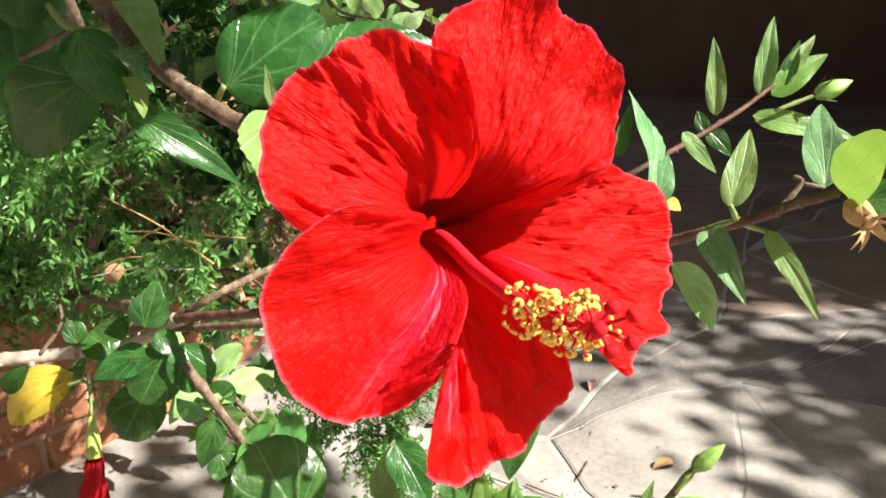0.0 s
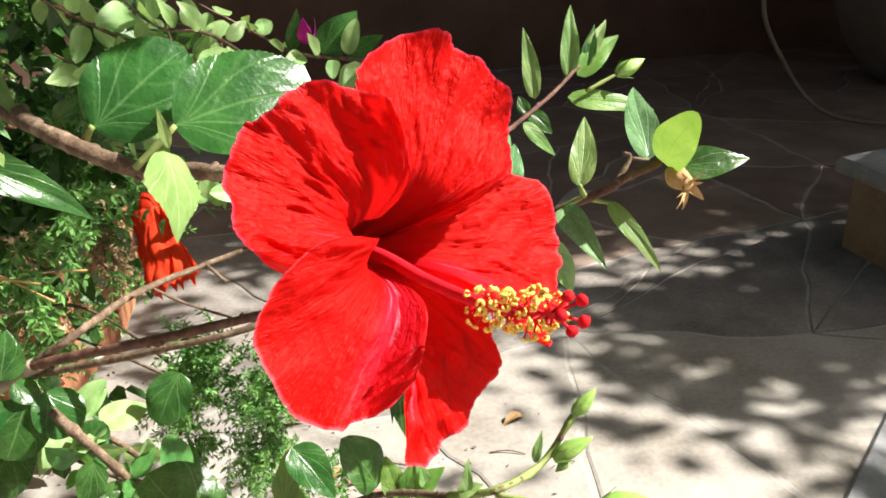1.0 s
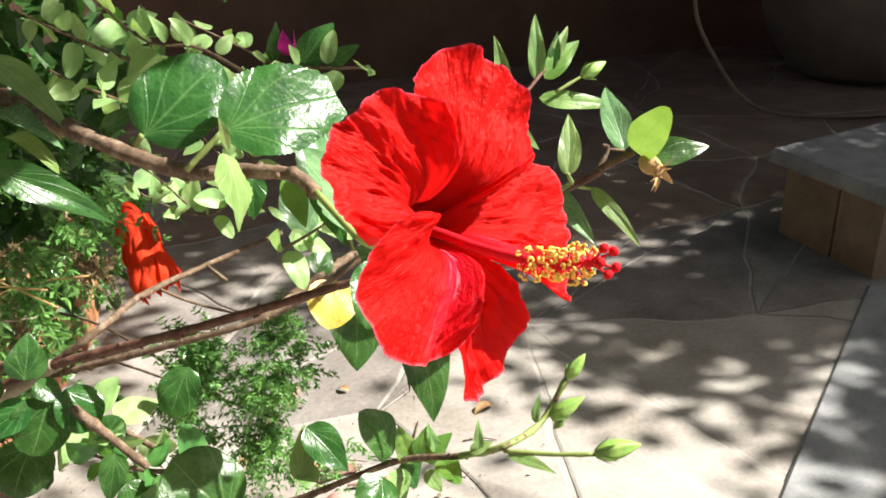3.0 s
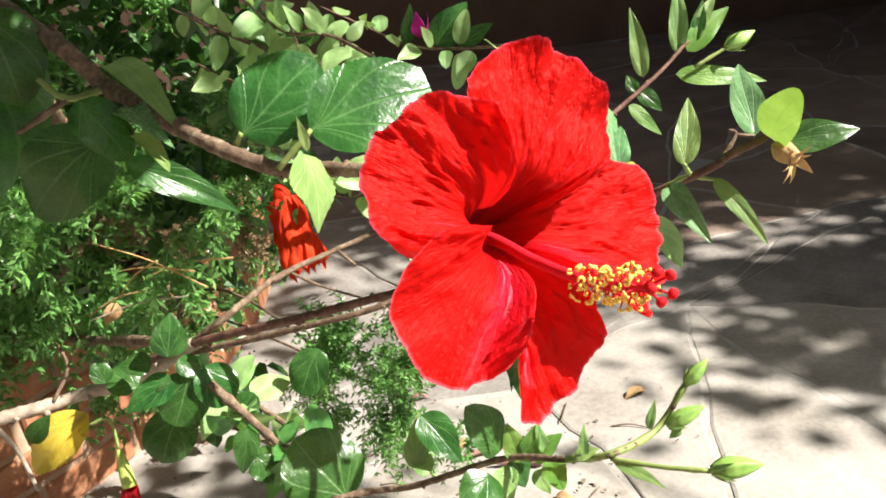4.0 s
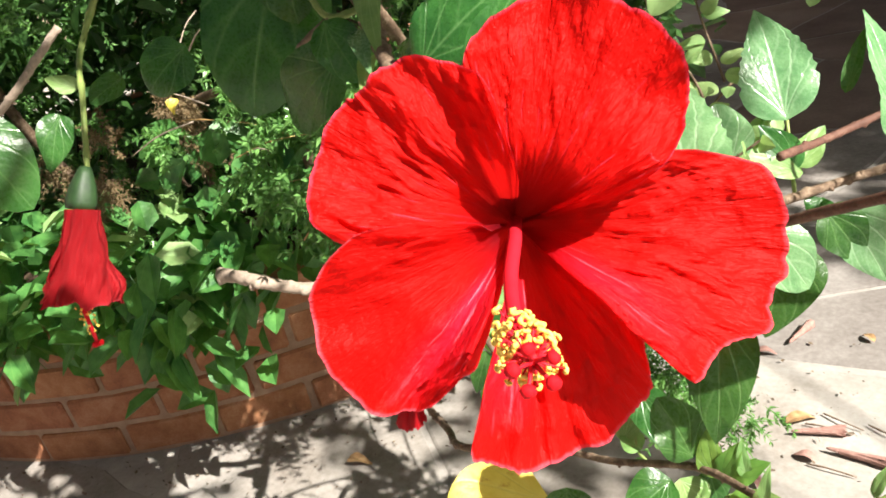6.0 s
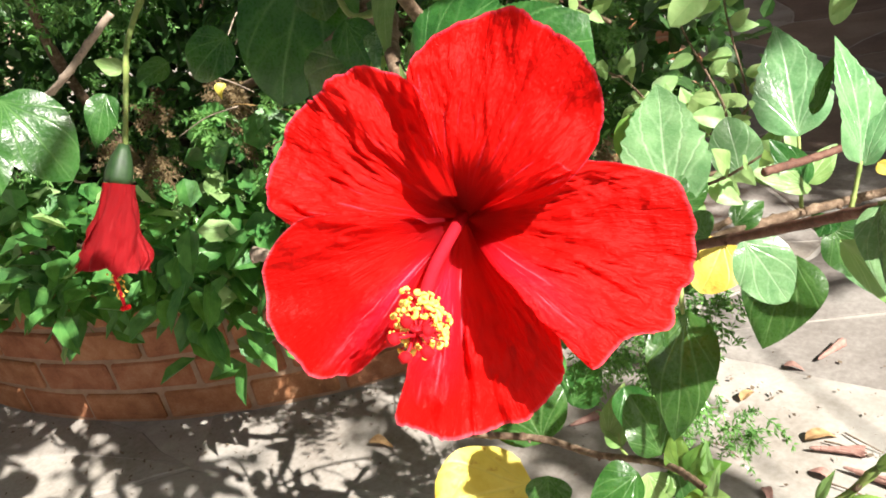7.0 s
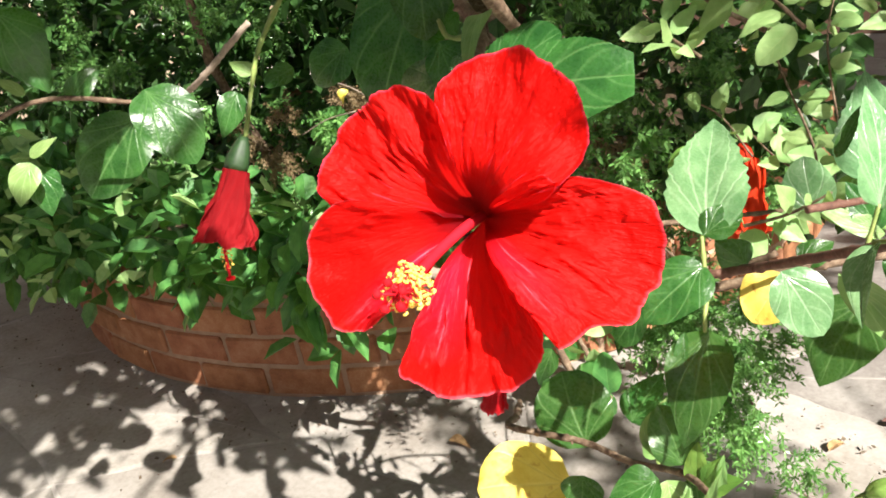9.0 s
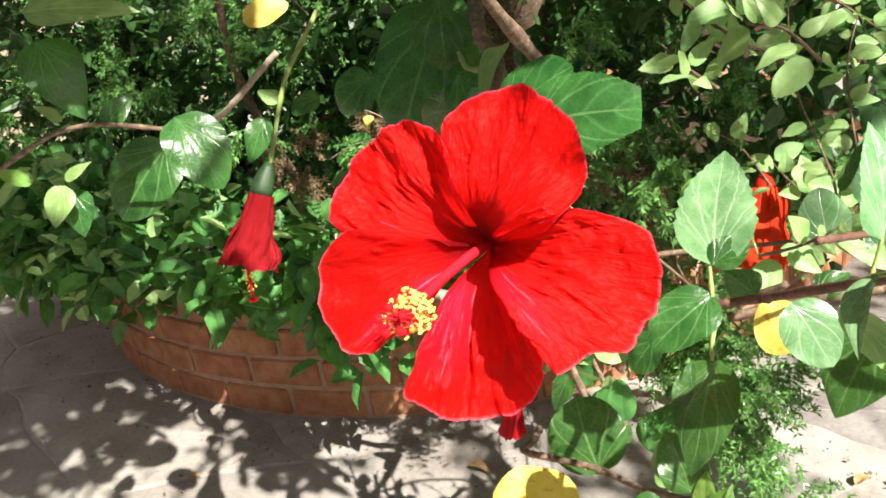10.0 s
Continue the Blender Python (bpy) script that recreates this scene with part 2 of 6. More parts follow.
REDBARK = plain("dark red-brown bark", [(0.28, (0.05, 0.022, 0.015)), (0.5, (0.12, 0.055, 0.038)), (0.75, (0.24, 0.14, 0.10))], 130.0, 0.7, 0.9, 480.0, 0.35, 0.0018)
GREYBARK = plain("grey bark", [(0.3, (0.20, 0.15, 0.115)), (0.7, (0.42, 0.34, 0.27))], 90.0, 0.75, 0.7, 420.0, 0.3, 0.0016)
STEMGREEN = plain("green stem", [(0.3, (0.13, 0.22, 0.05)), (0.7, (0.30, 0.34, 0.11))], 110.0, 0.55, 0.4, 600.0, 0.4, 0.0006)
BUDGREEN = plain("bud green", [(0.3, (0.14, 0.28, 0.05)), (0.7, (0.30, 0.46, 0.11))], 160.0, 0.5, 0.4, 700.0, 0.4, 0.0006)
DRYCALYX = plain("dry calyx", [(0.3, (0.28, 0.15, 0.05)), (0.7, (0.60, 0.40, 0.18))], 160.0, 0.75, 0.6, 700.0, 0.3, 0.001)
FERN = leaf_material("fern needle", (0.05, 0.17, 0.045), (0.21, 0.43, 0.125), (0.3, 0.48, 0.16), 0.22, (0.22, 0.5, 0.05), 0.28, palm=False)
STRAW = leaf_material("dry fern needle", (0.10, 0.065, 0.035), (0.30, 0.21, 0.11), (0.34, 0.25, 0.14), 0.6, (0.3, 0.2, 0.08), 0.2, palm=False)
BRICK = plain("red brick", [(0.25, (0.17, 0.072, 0.042)), (0.5, (0.36, 0.155, 0.078)), (0.78, (0.50, 0.29, 0.175))], 26.0, 0.85, 0.7, 240.0, 0.25, 0.004, 0.05)
MORTAR = plain("mortar", [(0.3, (0.30, 0.185, 0.125)), (0.7, (0.46, 0.32, 0.225))], 40.0, 0.9, 0.6, 300.0, 0.2, 0.003)
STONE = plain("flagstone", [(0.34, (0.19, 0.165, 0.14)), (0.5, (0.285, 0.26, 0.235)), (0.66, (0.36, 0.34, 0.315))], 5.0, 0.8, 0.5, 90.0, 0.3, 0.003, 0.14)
# two darker flagstone copies, one browner, with the back's shade in their colour
SHADEBROWNSTONE = plain("brown flagstone darkened for shade", [(0.25, (0.13, 0.092, 0.072)), (0.5, (0.21, 0.155, 0.125)), (0.75, (0.31, 0.245, 0.20))], 5.0, 0.85, 0.5, 90.0, 0.3, 0.003, 0.14)
SHADESTONE = plain("flagstone darkened for shade", [(0.34, (0.115, 0.10, 0.09)), (0.5, (0.20, 0.18, 0.165)), (0.66, (0.30, 0.28, 0.26))], 5.0, 0.85, 0.5, 90.0, 0.3, 0.003, 0.14)
# calyx green lowered to look shaded, for the drooping flower
SHADECALYX = plain("green calyx darkened for shade", [(0.3, (0.010, 0.028, 0.009)), (0.7, (0.024, 0.058, 0.017))], 150.0, 0.55, 0.4, 700.0, 0.4, 0.0006)
JOINT = plain("sandy joint", [(0.3, (0.24, 0.22, 0.20)), (0.7, (0.42, 0.39, 0.36))], 18.0, 0.95, 0.5, 160.0, 0.2, 0.004)
SOIL = plain("dark soil", [(0.3, (0.025, 0.018, 0.012)), (0.7, (0.08, 0.055, 0.035))], 30.0, 0.95, 0.9, 160.0, 0.1, 0.01)
BLUESTONE = plain("grey stone slab", [(0.3, (0.15, 0.155, 0.165)), (0.7, (0.34, 0.345, 0.35))], 12.0, 0.8, 0.5, 130.0, 0.3, 0.003)
TANSTONE = plain("tan stone", [(0.3, (0.16, 0.115, 0.082)), (0.7, (0.32, 0.24, 0.175))], 9.0, 0.85, 0.6, 110.0, 0.3, 0.004)
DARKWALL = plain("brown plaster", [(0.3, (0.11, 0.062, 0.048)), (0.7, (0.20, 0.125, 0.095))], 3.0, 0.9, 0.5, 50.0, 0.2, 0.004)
BLOCKERWALL = plain("weathered plaster", [(0.3, (0.20, 0.15, 0.11)), (0.7, (0.34, 0.27, 0.20))], 2.5, 0.9, 0.5, 40.0, 0.2, 0.004)
DARKPOT = plain("dark glazed clay", [(0.3, (0.08, 0.075, 0.07)), (0.7, (0.14, 0.13, 0.12))], 7.0, 0.6, 0.4, 70.0, 0.4, 0.003)
HOSE = plain("tan hose", [(0.3, (0.13, 0.10, 0.075)), (0.7, (0.20, 0.16, 0.12))], 40.0, 0.6, 0.2, 200.0)
PLUMPETAL = plain("dry fallen petal", [(0.3, (0.24, 0.12, 0.10)), (0.7, (0.42, 0.26, 0.22))], 120.0, 0.8, 0.6, 500.0, 0.2, 0.001)
LITTER = plain("leaf crumbs", [(0.3, (0.07, 0.05, 0.035)), (0.55, (0.17, 0.13, 0.095)), (0.75, (0.32, 0.26, 0.19))], 60.0, 0.9, 0.5, 500.0, 0.2, 0.001)
DRYLEAF = plain("dry fallen leaf", [(0.3, (0.20, 0.11, 0.05)), (0.7, (0.46, 0.30, 0.15))], 120.0, 0.8, 0.6, 500.0, 0.2, 0.001)


# ---- mesh helpers ----
def mesh_ob(name, verts, faces, mat, parent=None, smooth=True, uvs=None, label=""):
    me = bpy.data.meshes.new(name)
    me.from_pydata([tuple(v) for v in verts], [], faces)
    if uvs is not None:
        layer = me.uv_layers.new(name="blade")
        idx = np.empty(len(me.loops), dtype=np.int32)
        me.loops.foreach_get("vertex_index", idx)
        layer.data.foreach_set("uv", np.asarray(uvs, dtype=np.float32)[idx].ravel())
    me.materials.append(mat)
    if smooth:
        me.polygons.foreach_set("use_smooth", [True] * len(me.polygons))
    me.update()
    ob = new(name, me)
    if parent is not None:
        ob.parent = parent
    if label:
        ob["label"] = label
    return ob


def thing(name, label, category, group="", kind="", at=(0, 0, 0)):
    ob = new(name)
    ob.location = at
    ob.empty_display_size = 0.02
    return tagged(ob, label, category, group, kind)


def grid_faces(nu, nv, wrap=False):
    f = []
    for i in range(nu - 1):
        for j in range(nv if wrap else nv - 1):
            k = (j + 1) % nv
            f.append((i * nv + j, i * nv + k, (i + 1) * nv + k, (i + 1) * nv + j))
    return f


def smooth_path(pts, n):
    """A rounded line through the points."""
    p = [Vector(q) for q in pts]
    if len(p) == 2:
        return [p[0].lerp(p[1], i / n) for i in range(n + 1)]
    p = [p[0] * 2 - p[1]] + p + [p[-1] * 2 - p[-2]]
    out = []
    for i in range(1, len(p) - 2):
        for k in range(n):
            t = k / n
            a, b, c, d = p[i - 1], p[i], p[i + 1], p[i + 2]
            out.append(0.5 * ((2 * b) + (c - a) * t + (2 * a - 5 * b + 4 * c - d) * t * t + (3 * b - a - 3 * c + d) * t ** 3))
    out.append(p[-2])
    return out


def tube_data(line, radii, seg=8, bump=0.0, cap=True):
    verts, faces = [], []
    side = None
    for i, c in enumerate(line):
        d = (line[min(i + 1, len(line) - 1)] - line[max(i - 1, 0)]).normalized()
        if side is None:
            side = d.orthogonal().normalized()
        side = (side - d * side.dot(d)).normalized()
        other = d.cross(side)
        for j in range(seg):
            a = 2 * math.pi * j / seg
            r = radii[i] * (1 + bump * noise.noise(c * 260 + Vector((a, 0, 0))))
            verts.append(c + side * (math.cos(a) * r) + other * (math.sin(a) * r))
    faces = grid_faces(len(line), seg, True)
    if cap:
        faces.append(tuple(range(seg))[::-1])
        faces.append(tuple((len(line) - 1) * seg + j for j in range(seg)))
    return verts, faces


def tube(name, pts, r0, r1, mat, parent=None, n=8, seg=8, bump=0.15, knobs=True, label=""):
    line = smooth_path(pts, n)
    k = len(line) - 1
    radii = []
    for i in range(k + 1):
        r = r0 + (r1 - r0) * i / k
        if knobs and i % 7 == 3:
            r *= 1.28
        radii.append(r)
    v, f = tube_data(line, radii, seg, bump)
    return mesh_ob(name, v, f, mat, parent, label=label)


def twig(name, pts, r0, r1, mat, label=""):
    """A branch of the shrub: the thing that its leaves and stalks hang on."""
    root = thing(name, label, "branch", "hibiscus branches")
    line = smooth_path(pts, 26)
    k = len(line) - 1
    rng = random.Random(len(pts) + int(1000 * abs(pts[0][0])))
    along = [0.0]
    for i in range(k):
        along.append(along[-1] + (line[i + 1] - line[i]).length)
    radii = [(r0 + (r1 - r0) * q / along[-1]) * (1 + 0.10 * noise.noise(Vector((q * 60, r0 * 900, 0)))) for q in along]
    knots, q = [], 0.006
    while q < along[-1]:
        knots.append((q, rng.uniform(-math.pi, math.pi), rng.uniform(0.2, 0.75), rng.uniform(0.35, 0.7)))
        q += rng.uniform(0.006, 0.020)
    v, f = tube_data(line, radii, 14, 0.16)
    side = None
    for i, c in enumerate(line):
        near = [kn for kn in knots if abs(kn[0] - along[i]) < 4 * radii[i]]
        for j in range(14):
            ang = 2 * math.pi * j / 14
            swell = 0.0
            for at, turn, high, wide in near:
                da = (ang - turn + math.pi) % (2 * math.pi) - math.pi
                swell += high * math.exp(-((along[i] - at) / (wide * radii[i])) ** 2 - (da / 0.55) ** 2)
            v[i * 14 + j] = c + (v[i * 14 + j] - c) * (1 + swell)
    mesh_ob("wood", v, f, mat, root)
    for i in range(8, k - 6, 11):
        if rng.random() < 0.75:
            c, d = line[i], (line[i + 1] - line[i - 1]).normalized()
            out = (d.orthogonal().normalized())
            out.rotate(Matrix.Rotation(rng.uniform(0, 6.28), 3, d))
            a = c + out * radii[i] * 0.6
            b = a + out * radii[i] * rng.uniform(0.6, 1.3) + d * radii[i] * 0.4
            v, f = tube_data([a, a.lerp(b, 0.6), b], [radii[i] * 0.55, radii[i] * 0.45, radii[i] * 0.22], 6, 0.2)
            mesh_ob("leaf_scar", v, f, mat, root)
    return root


def stem(parent, pts, r0, r1, mat):
    return tube("stalk", pts, r0, r1, mat, parent, 6, 7, 0.1)


SHAPES = {"ovate": (0.62, 0.85, 0.0), "round": (0.72, 0.62, 0.0), "disc": (0.92, 0.46, 0.0), "narrow": (0.62, 1.0, 0.0), "toothed": (0.58, 0.92, 0.045), "crenate": (0.80, 0.50, 0.018), "blunt": (0.80, 0.50, 0.016)}
LEAF_COUNT = [0]


def leaf_grid(base, tip, width, normal, kind, fold, bend, nl=16, nw=8, seed=0):
    """A blade between two points: outline by its kind, folded along the rib, bent over at the tip, its edge waved."""
    base, tip, nrm = Vector(base), Vector(tip), Vector(normal).normalized()
    ax = (tip - base)
    length = ax.length
    ax.normalize()
    nrm = (nrm - ax * nrm.dot(ax)).normalized()
    side = ax.cross(nrm)
    lead, power, teeth = SHAPES[kind]
    verts, uvs = [], []
    ph = seed * 1.7
    for i in range(nl + 1):
        s = i / nl
        prof = max(0.0, math.sin(math.pi * min(1.0, s ** lead))) ** power
        if kind in ("disc", "round", "crenate"):
            prof = prof * 0.75 + 0.25 * math.sqrt(max(0.0, 1 - (2 * s - 1) ** 2))
        if kind == "blunt":
            prof = math.sin(math.pi / 2 * (s / 0.42) ** 0.6) if s < 0.42 else 1 - 0.52 * ((s - 0.42) / 0.58) ** 1.7
        half = 0.5 * width * prof
        if teeth and 0.25 < s < 0.97:
            half *= 1 + teeth * (1 if i % 2 else -1) * (0.6 + 0.8 * abs(noise.noise(Vector((i * 0.7, ph, 0)))) * 1.6)
        arch = bend * length * (s * (1 - s) * 1.6 - 0.5 * s * s)
        for j in range(nw + 1):
            u = 2 * j / nw - 1
            w = half * u
            z = fold * abs(w) + arch + 0.05 * width * abs(u) ** 2 * math.sin(9 * s + 2.4 * u + ph) * prof
            z -= 0.05 * width * u * u * prof
            sway = 0.04 * length * math.sin(2.6 * s + ph)
            verts.append(base + ax * (s * length) + side * (w + sway * s * (1 - s) * 2) + nrm * z)
            uvs.append((s, 0.5 + 0.5 * u))
    return verts, grid_faces(nl + 1, nw + 1), uvs


def leaf(parent, base, tip, width, normal, kind, mat, fold=0.2, bend=0.1):
    LEAF_COUNT[0] += 1
    v, f, uv = leaf_grid(base, tip, width, normal, kind, fold, bend, {"toothed": 24, "crenate": 44, "blunt": 44}.get(kind, 18), 10, LEAF_COUNT[0])
    return mesh_ob("leaf", v, f, mat, parent, uvs=uv, label={"yellow-green leaf": "yellow-green young leaf", "yellowed leaf": "yellow ageing leaf", "young leaf": "pale green leaf"}.get(mat.name, ""))


def spray(name, label, pts, r, count, size, mat, seed):
    """A thin twig with small leaves standing off it on both sides."""
    root = thing(name, label, "shrub spray", "sprays of small leaves")
    line = smooth_path(pts, 12)
    k = len(line) - 1
    v, f = tube_data(line, [r * (1 - 0.5 * i / k) for i in range(k + 1)], 7, 0.2)
    mesh_ob("wood", v, f, BARK, root)
    rg = random.Random(seed)
    for i in range(count):
        t = (i + rg.random()) / count * (k - 1)
        c = line[int(t)]
        d = (line[int(t) + 1] - line[max(int(t) - 1, 0)]).normalized()
        out = d.orthogonal().normalized()
        out.rotate(Matrix.Rotation(rg.uniform(0, 6.28), 3, d))
        way = (d * rg.uniform(-0.2, 0.8) + out + Vector((0.1, -0.35, rg.uniform(-0.2, 0.3)))).normalized()
        ln = size * rg.uniform(0.6, 1.15)
        leaf(root, c + way * ln * 0.12, c + way * ln * 1.12, ln * rg.uniform(0.48, 0.66), (rg.uniform(-0.4, 0.8), -0.7, rg.uniform(0.2, 1.0)), rg.choice(("ovate", "ovate", "round")), mat, rg.uniform(0.1, 0.4), rg.uniform(0.0, 0.2))
    return root


def lathe(line, radii, seg=12, ribs=0, depth=0.0):
    """A body of revolution round a line, with lengthwise ribs."""
    verts = []
    side = None
    for i, c in enumerate(line):
        d = (line[min(i + 1, len(line) - 1)] - line[max(i - 1, 0)]).normalized()
        side = side or d.orthogonal().normalized()
        side = (side - d * side.dot(d)).normalized()
        other = d.cross(side)
        for j in range(seg):
            a = 2 * math.pi * j / seg
            r = radii[i] * (1 + depth * math.cos(ribs * a))
            verts.append(c + side * (math.cos(a) * r) + other * (math.sin(a) * r))
    faces = grid_faces(len(line), seg, True)
    faces.append(tuple(range(seg))[::-1])
    faces.append(tuple((len(line) - 1) * seg + j for j in range(seg)))
    return verts, faces


def bud(parent, base, tip, radius):
    """A closed hibiscus bud: ribbed body, five pointed sepals and narrow bracts round its foot."""
    b, t = Vector(base), Vector(tip)
    d = (t - b).normalized()
    line = [b.lerp(t, k / 12) for k in range(13)]
    rad = [radius * (0.42 + 0.58 * math.sin(math.pi * min(1.0, k / 9)) if k < 5 else max(0.06, math.cos(math.pi / 2 * ((k - 4.5) / 7.5)) ** 0.85)) for k in range(13)]
    v, f = lathe(line, rad, 20, 5, 0.13)
    body = mesh_ob("bud", v, f, BUDGREEN, parent, label="closed green flower bud")
    side = d.orthogonal().normalized()
    for k in range(6):
        out = side.copy()
        out.rotate(Matrix.Rotation(k * math.pi / 3 + 0.3, 3, d))
        v, f, uv = leaf_grid(b + out * radius * 0.5, b + out * radius * 1.7 + d * (t - b).length * 0.45, radius * 0.5, d - out, "narrow", 0.2, 0.0, 8, 4, k)
        mesh_ob("bract", v, f, PALELEAF, body, uvs=uv)
    return body


def dry_calyx(parent, base, tip):
    b, t = Vector(base), Vector(tip)
    d = (t - b).normalized()
    line = [b.lerp(t, 0.55 * k / 6) for k in range(7)]
    v, f = lathe(line, [0.002, 0.0042, 0.0056, 0.0060, 0.0056, 0.0048, 0.003], 14, 5, 0.12)
    body = mesh_ob("dry_calyx", v, f, DRYCALYX, parent, label="withered brown calyx")
    side = d.orthogonal().normalized()
    for k in range(7):
        out = side.copy()
        out.rotate(Matrix.Rotation(k * 0.9, 3, d))
        m = b.lerp(t, 0.3)
        v, f, uv = leaf_grid(m + out * 0.003, m + out * (0.009 + 0.003 * (k % 3)) + d * (0.012 - 0.003 * (k % 2)) + Vector((0, 0, -0.004)), 0.0052, d - out, "narrow", 0.5, 0.5, 8, 4, k)
        mesh_ob("lobe", v, f, DRYCALYX, body, uvs=uv)
    return body


# ---- ground, planter, backdrop ----
def slab(poly, z0, z1, rng, inset=0.005, bevel=0.006):
    """A flat stone with a worn upper edge."""
    c = sum((Vector((x, y, 0)) for x, y in poly), Vector()) / len(poly)
    fine = []
    n = len(poly)
    for i in range(n):
        a, b = Vector((*poly[i], 0)), Vector((*poly[(i + 1) % n], 0))
        for k in range(8):
            p = a.lerp(b, k / 8)
            p = p + Vector((noise.noise(p * 3.5), noise.noise(p * 3.5 + Vector((7, 3, 0))), 0)) * 0.045 + Vector((noise.noise(p * 13), noise.noise(p * 13 + Vector((7, 3, 0))), 0)) * 0.012
            p = p + (c - p).normalized() * (inset + abs(noise.noise(p * 14)) * 0.007)
            fine.append(p)
    m = len(fine)
    tilt = Vector((rng.uniform(-0.006, 0.006), rng.uniform(-0.006, 0.006), 0))
    v = [Vector((p.x, p.y, z0)) for p in fine]
    v += [Vector((p.x, p.y, z1 - 0.3 * bevel + (p - c).dot(tilt))) for p in fine]
    v += [Vector((*(p + (c - p).normalized() * bevel).xy, z1 + (p - c).dot(tilt))) for p in fine]
    f = [(r * m + i, r * m + (i + 1) % m, (r + 1) * m + (i + 1) % m, (r + 1) * m + i) for r in (0, 1) for i in range(m)]
    f.append(tuple(2 * m + i for i in range(m)))
    return v, f

YELLOWGREEN_PLAIN = plain("yellow-green calyx", [(0.3, (0.28, 0.40, 0.06)), (0.7, (0.48, 0.56, 0.14))], 150.0, 0.55, 0.4, 700.0, 0.4, 0.0006)

# ground sheet under the paving, out to the horizon
gv, gf = [], []
for i, r in enumerate((0.0, 2, 5, 10, 30, 100, 400, 1500)):
    for j in range(24):
        a = 2 * math.pi * j / 24
        gv.append((r * math.cos(a), r * math.sin(a), -0.002))
gf = grid_faces(8, 24, True)
tagged(mesh_ob("ground", gv, gf, JOINT), "sandy ground showing in the joints of the paving", "ground", kind="structure")

# raised step beside the paving, and the low stone block on it
def box_data(corners, z0, z1, bevel=0.012):
    c = sum((Vector((x, y, 0)) for x, y in corners), Vector()) / len(corners)
    n = len(corners)
    low = [Vector((x, y, z0)) for x, y in corners]
    mid = [Vector((x, y, z1 - bevel)) for x, y in corners]
    top = [Vector((*(Vector((x, y, 0)) + (c - Vector((x, y, 0))).normalized() * bevel).xy, z1)) for x, y in corners]
    v = low + mid + top
    f = [(r * n + i, r * n + (i + 1) % n, (r + 1) * n + (i + 1) % n, (r + 1) * n + i) for r in (0, 1) for i in range(n)]
    f.append(tuple(2 * n + i for i in range(n)))
    return v, f


v, f = box_data([(0.60, 0.69), (1.46, 1.39), (3.9, -0.6), (2.6, -1.6)], -0.02, 0.008, 0.006)
tagged(mesh_ob("step", v, f, BLUESTONE, smooth=False), "blue-grey stone landing beside the pale paving", "step", kind="structure")
block = thing("stone_block", "low tan stone block topped by a grey slab", "stone block")
for corners, top, mat, name in (([(1.50, 1.42), (1.497, 1.553), (2.6, 1.69), (2.6, 1.36)], 0.21, TANSTONE, "stone"), ([(1.497, 1.569), (1.49, 1.76), (2.6, 2.0), (2.6, 1.71)], 0.207, TANSTONE, "stone"),
                                ([(1.505, 1.553), (1.505, 1.569), (2.58, 1.71), (2.58, 1.69)], 0.20, MORTAR, "mortar")):
    v, f = box_data(corners, 0.0, top)
    mesh_ob(name, v, f, mat, block, False)
v, f = box_data([(1.46, 1.38), (1.45, 1.79), (2.63, 2.04), (2.63, 1.32)], 0.212, 0.25)
mesh_ob("slab", v, f, BLUESTONE, block, False, label="grey stone slab")

# large dark jar in the shade and the hose slung by it
jar = thing("clay_jar", "large dark glazed clay jar in deep shade", "jar", at=(3.35, 3.45, 0))
jar.matrix_world = Matrix.Identity(4)
prof = [(0.30, 0.0), (0.40, 0.05), (0.52, 0.22), (0.60, 0.45), (0.60, 0.65), (0.52, 0.84), (0.40, 0.95), (0.42, 0.99), (0.38, 1.0), (0.34, 0.94)]
for name, prof, label in (("body", prof[:7], ""), ("rim", prof[6:], "thick rolled rim")):
    v = [Vector((3.35 + r * math.cos(a), 3.45 + r * math.sin(a), z)) for r, z in prof for a in [2 * math.pi * j / 40 for j in range(40)]]
    mesh_ob(name, v, grid_faces(len(prof), 40, True) + ([tuple(range(40))[::-1]] if name == "body" else [tuple((len(prof) - 1) * 40 + j for j in range(40))]), DARKPOT, jar, label=label)
hose = tube("garden_hose", [(2.04, 3.3, 0.80), (2.02, 3.12, 0.56), (2.02, 3.06, 0.42), (2.06, 2.99, 0.29), (2.14, 2.90, 0.13), (2.25, 2.83, 0.05), (2.47, 2.75, 0.02), (2.87, 2.65, 0.014), (3.8, 2.5, 0.014)], 0.009, 0.009, HOSE, None, 10, 10, 0.0, False)
tagged(hose, "tan garden hose slung down and along the ground", "hose")

# shaded wall that closes the yard at the back, with an added unseen roof
def wall(name, a, b, z1, thick, mat, label):
    a, b = Vector((*a, 0)), Vector((*b, 0))
    nrm = (b - a).cross(Vector((0, 0, 1))).normalized() * thick
    v, f = box_data([a.xy, b.xy, (b + nrm).xy, (a + nrm).xy], -0.02, z1, 0.004)
    return tagged(mesh_ob(name, v, f, mat, smooth=False), label, "wall", kind="structure")


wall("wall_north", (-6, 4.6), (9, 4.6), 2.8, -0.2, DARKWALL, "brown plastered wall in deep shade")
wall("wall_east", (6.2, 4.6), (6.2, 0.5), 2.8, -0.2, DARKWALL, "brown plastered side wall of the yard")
# west and south walls stand unseen, added to cut down sky light
wall("sky_block_west", (-6, -5), (-6, 4.6), 2.6, -0.2, BLOCKERWALL, "unseen plastered wall added to block sky light")
wall("sky_block_south", (9, -5), (-6, -5), 2.6, -0.2, BLOCKERWALL, "unseen plastered wall added to block sky light")
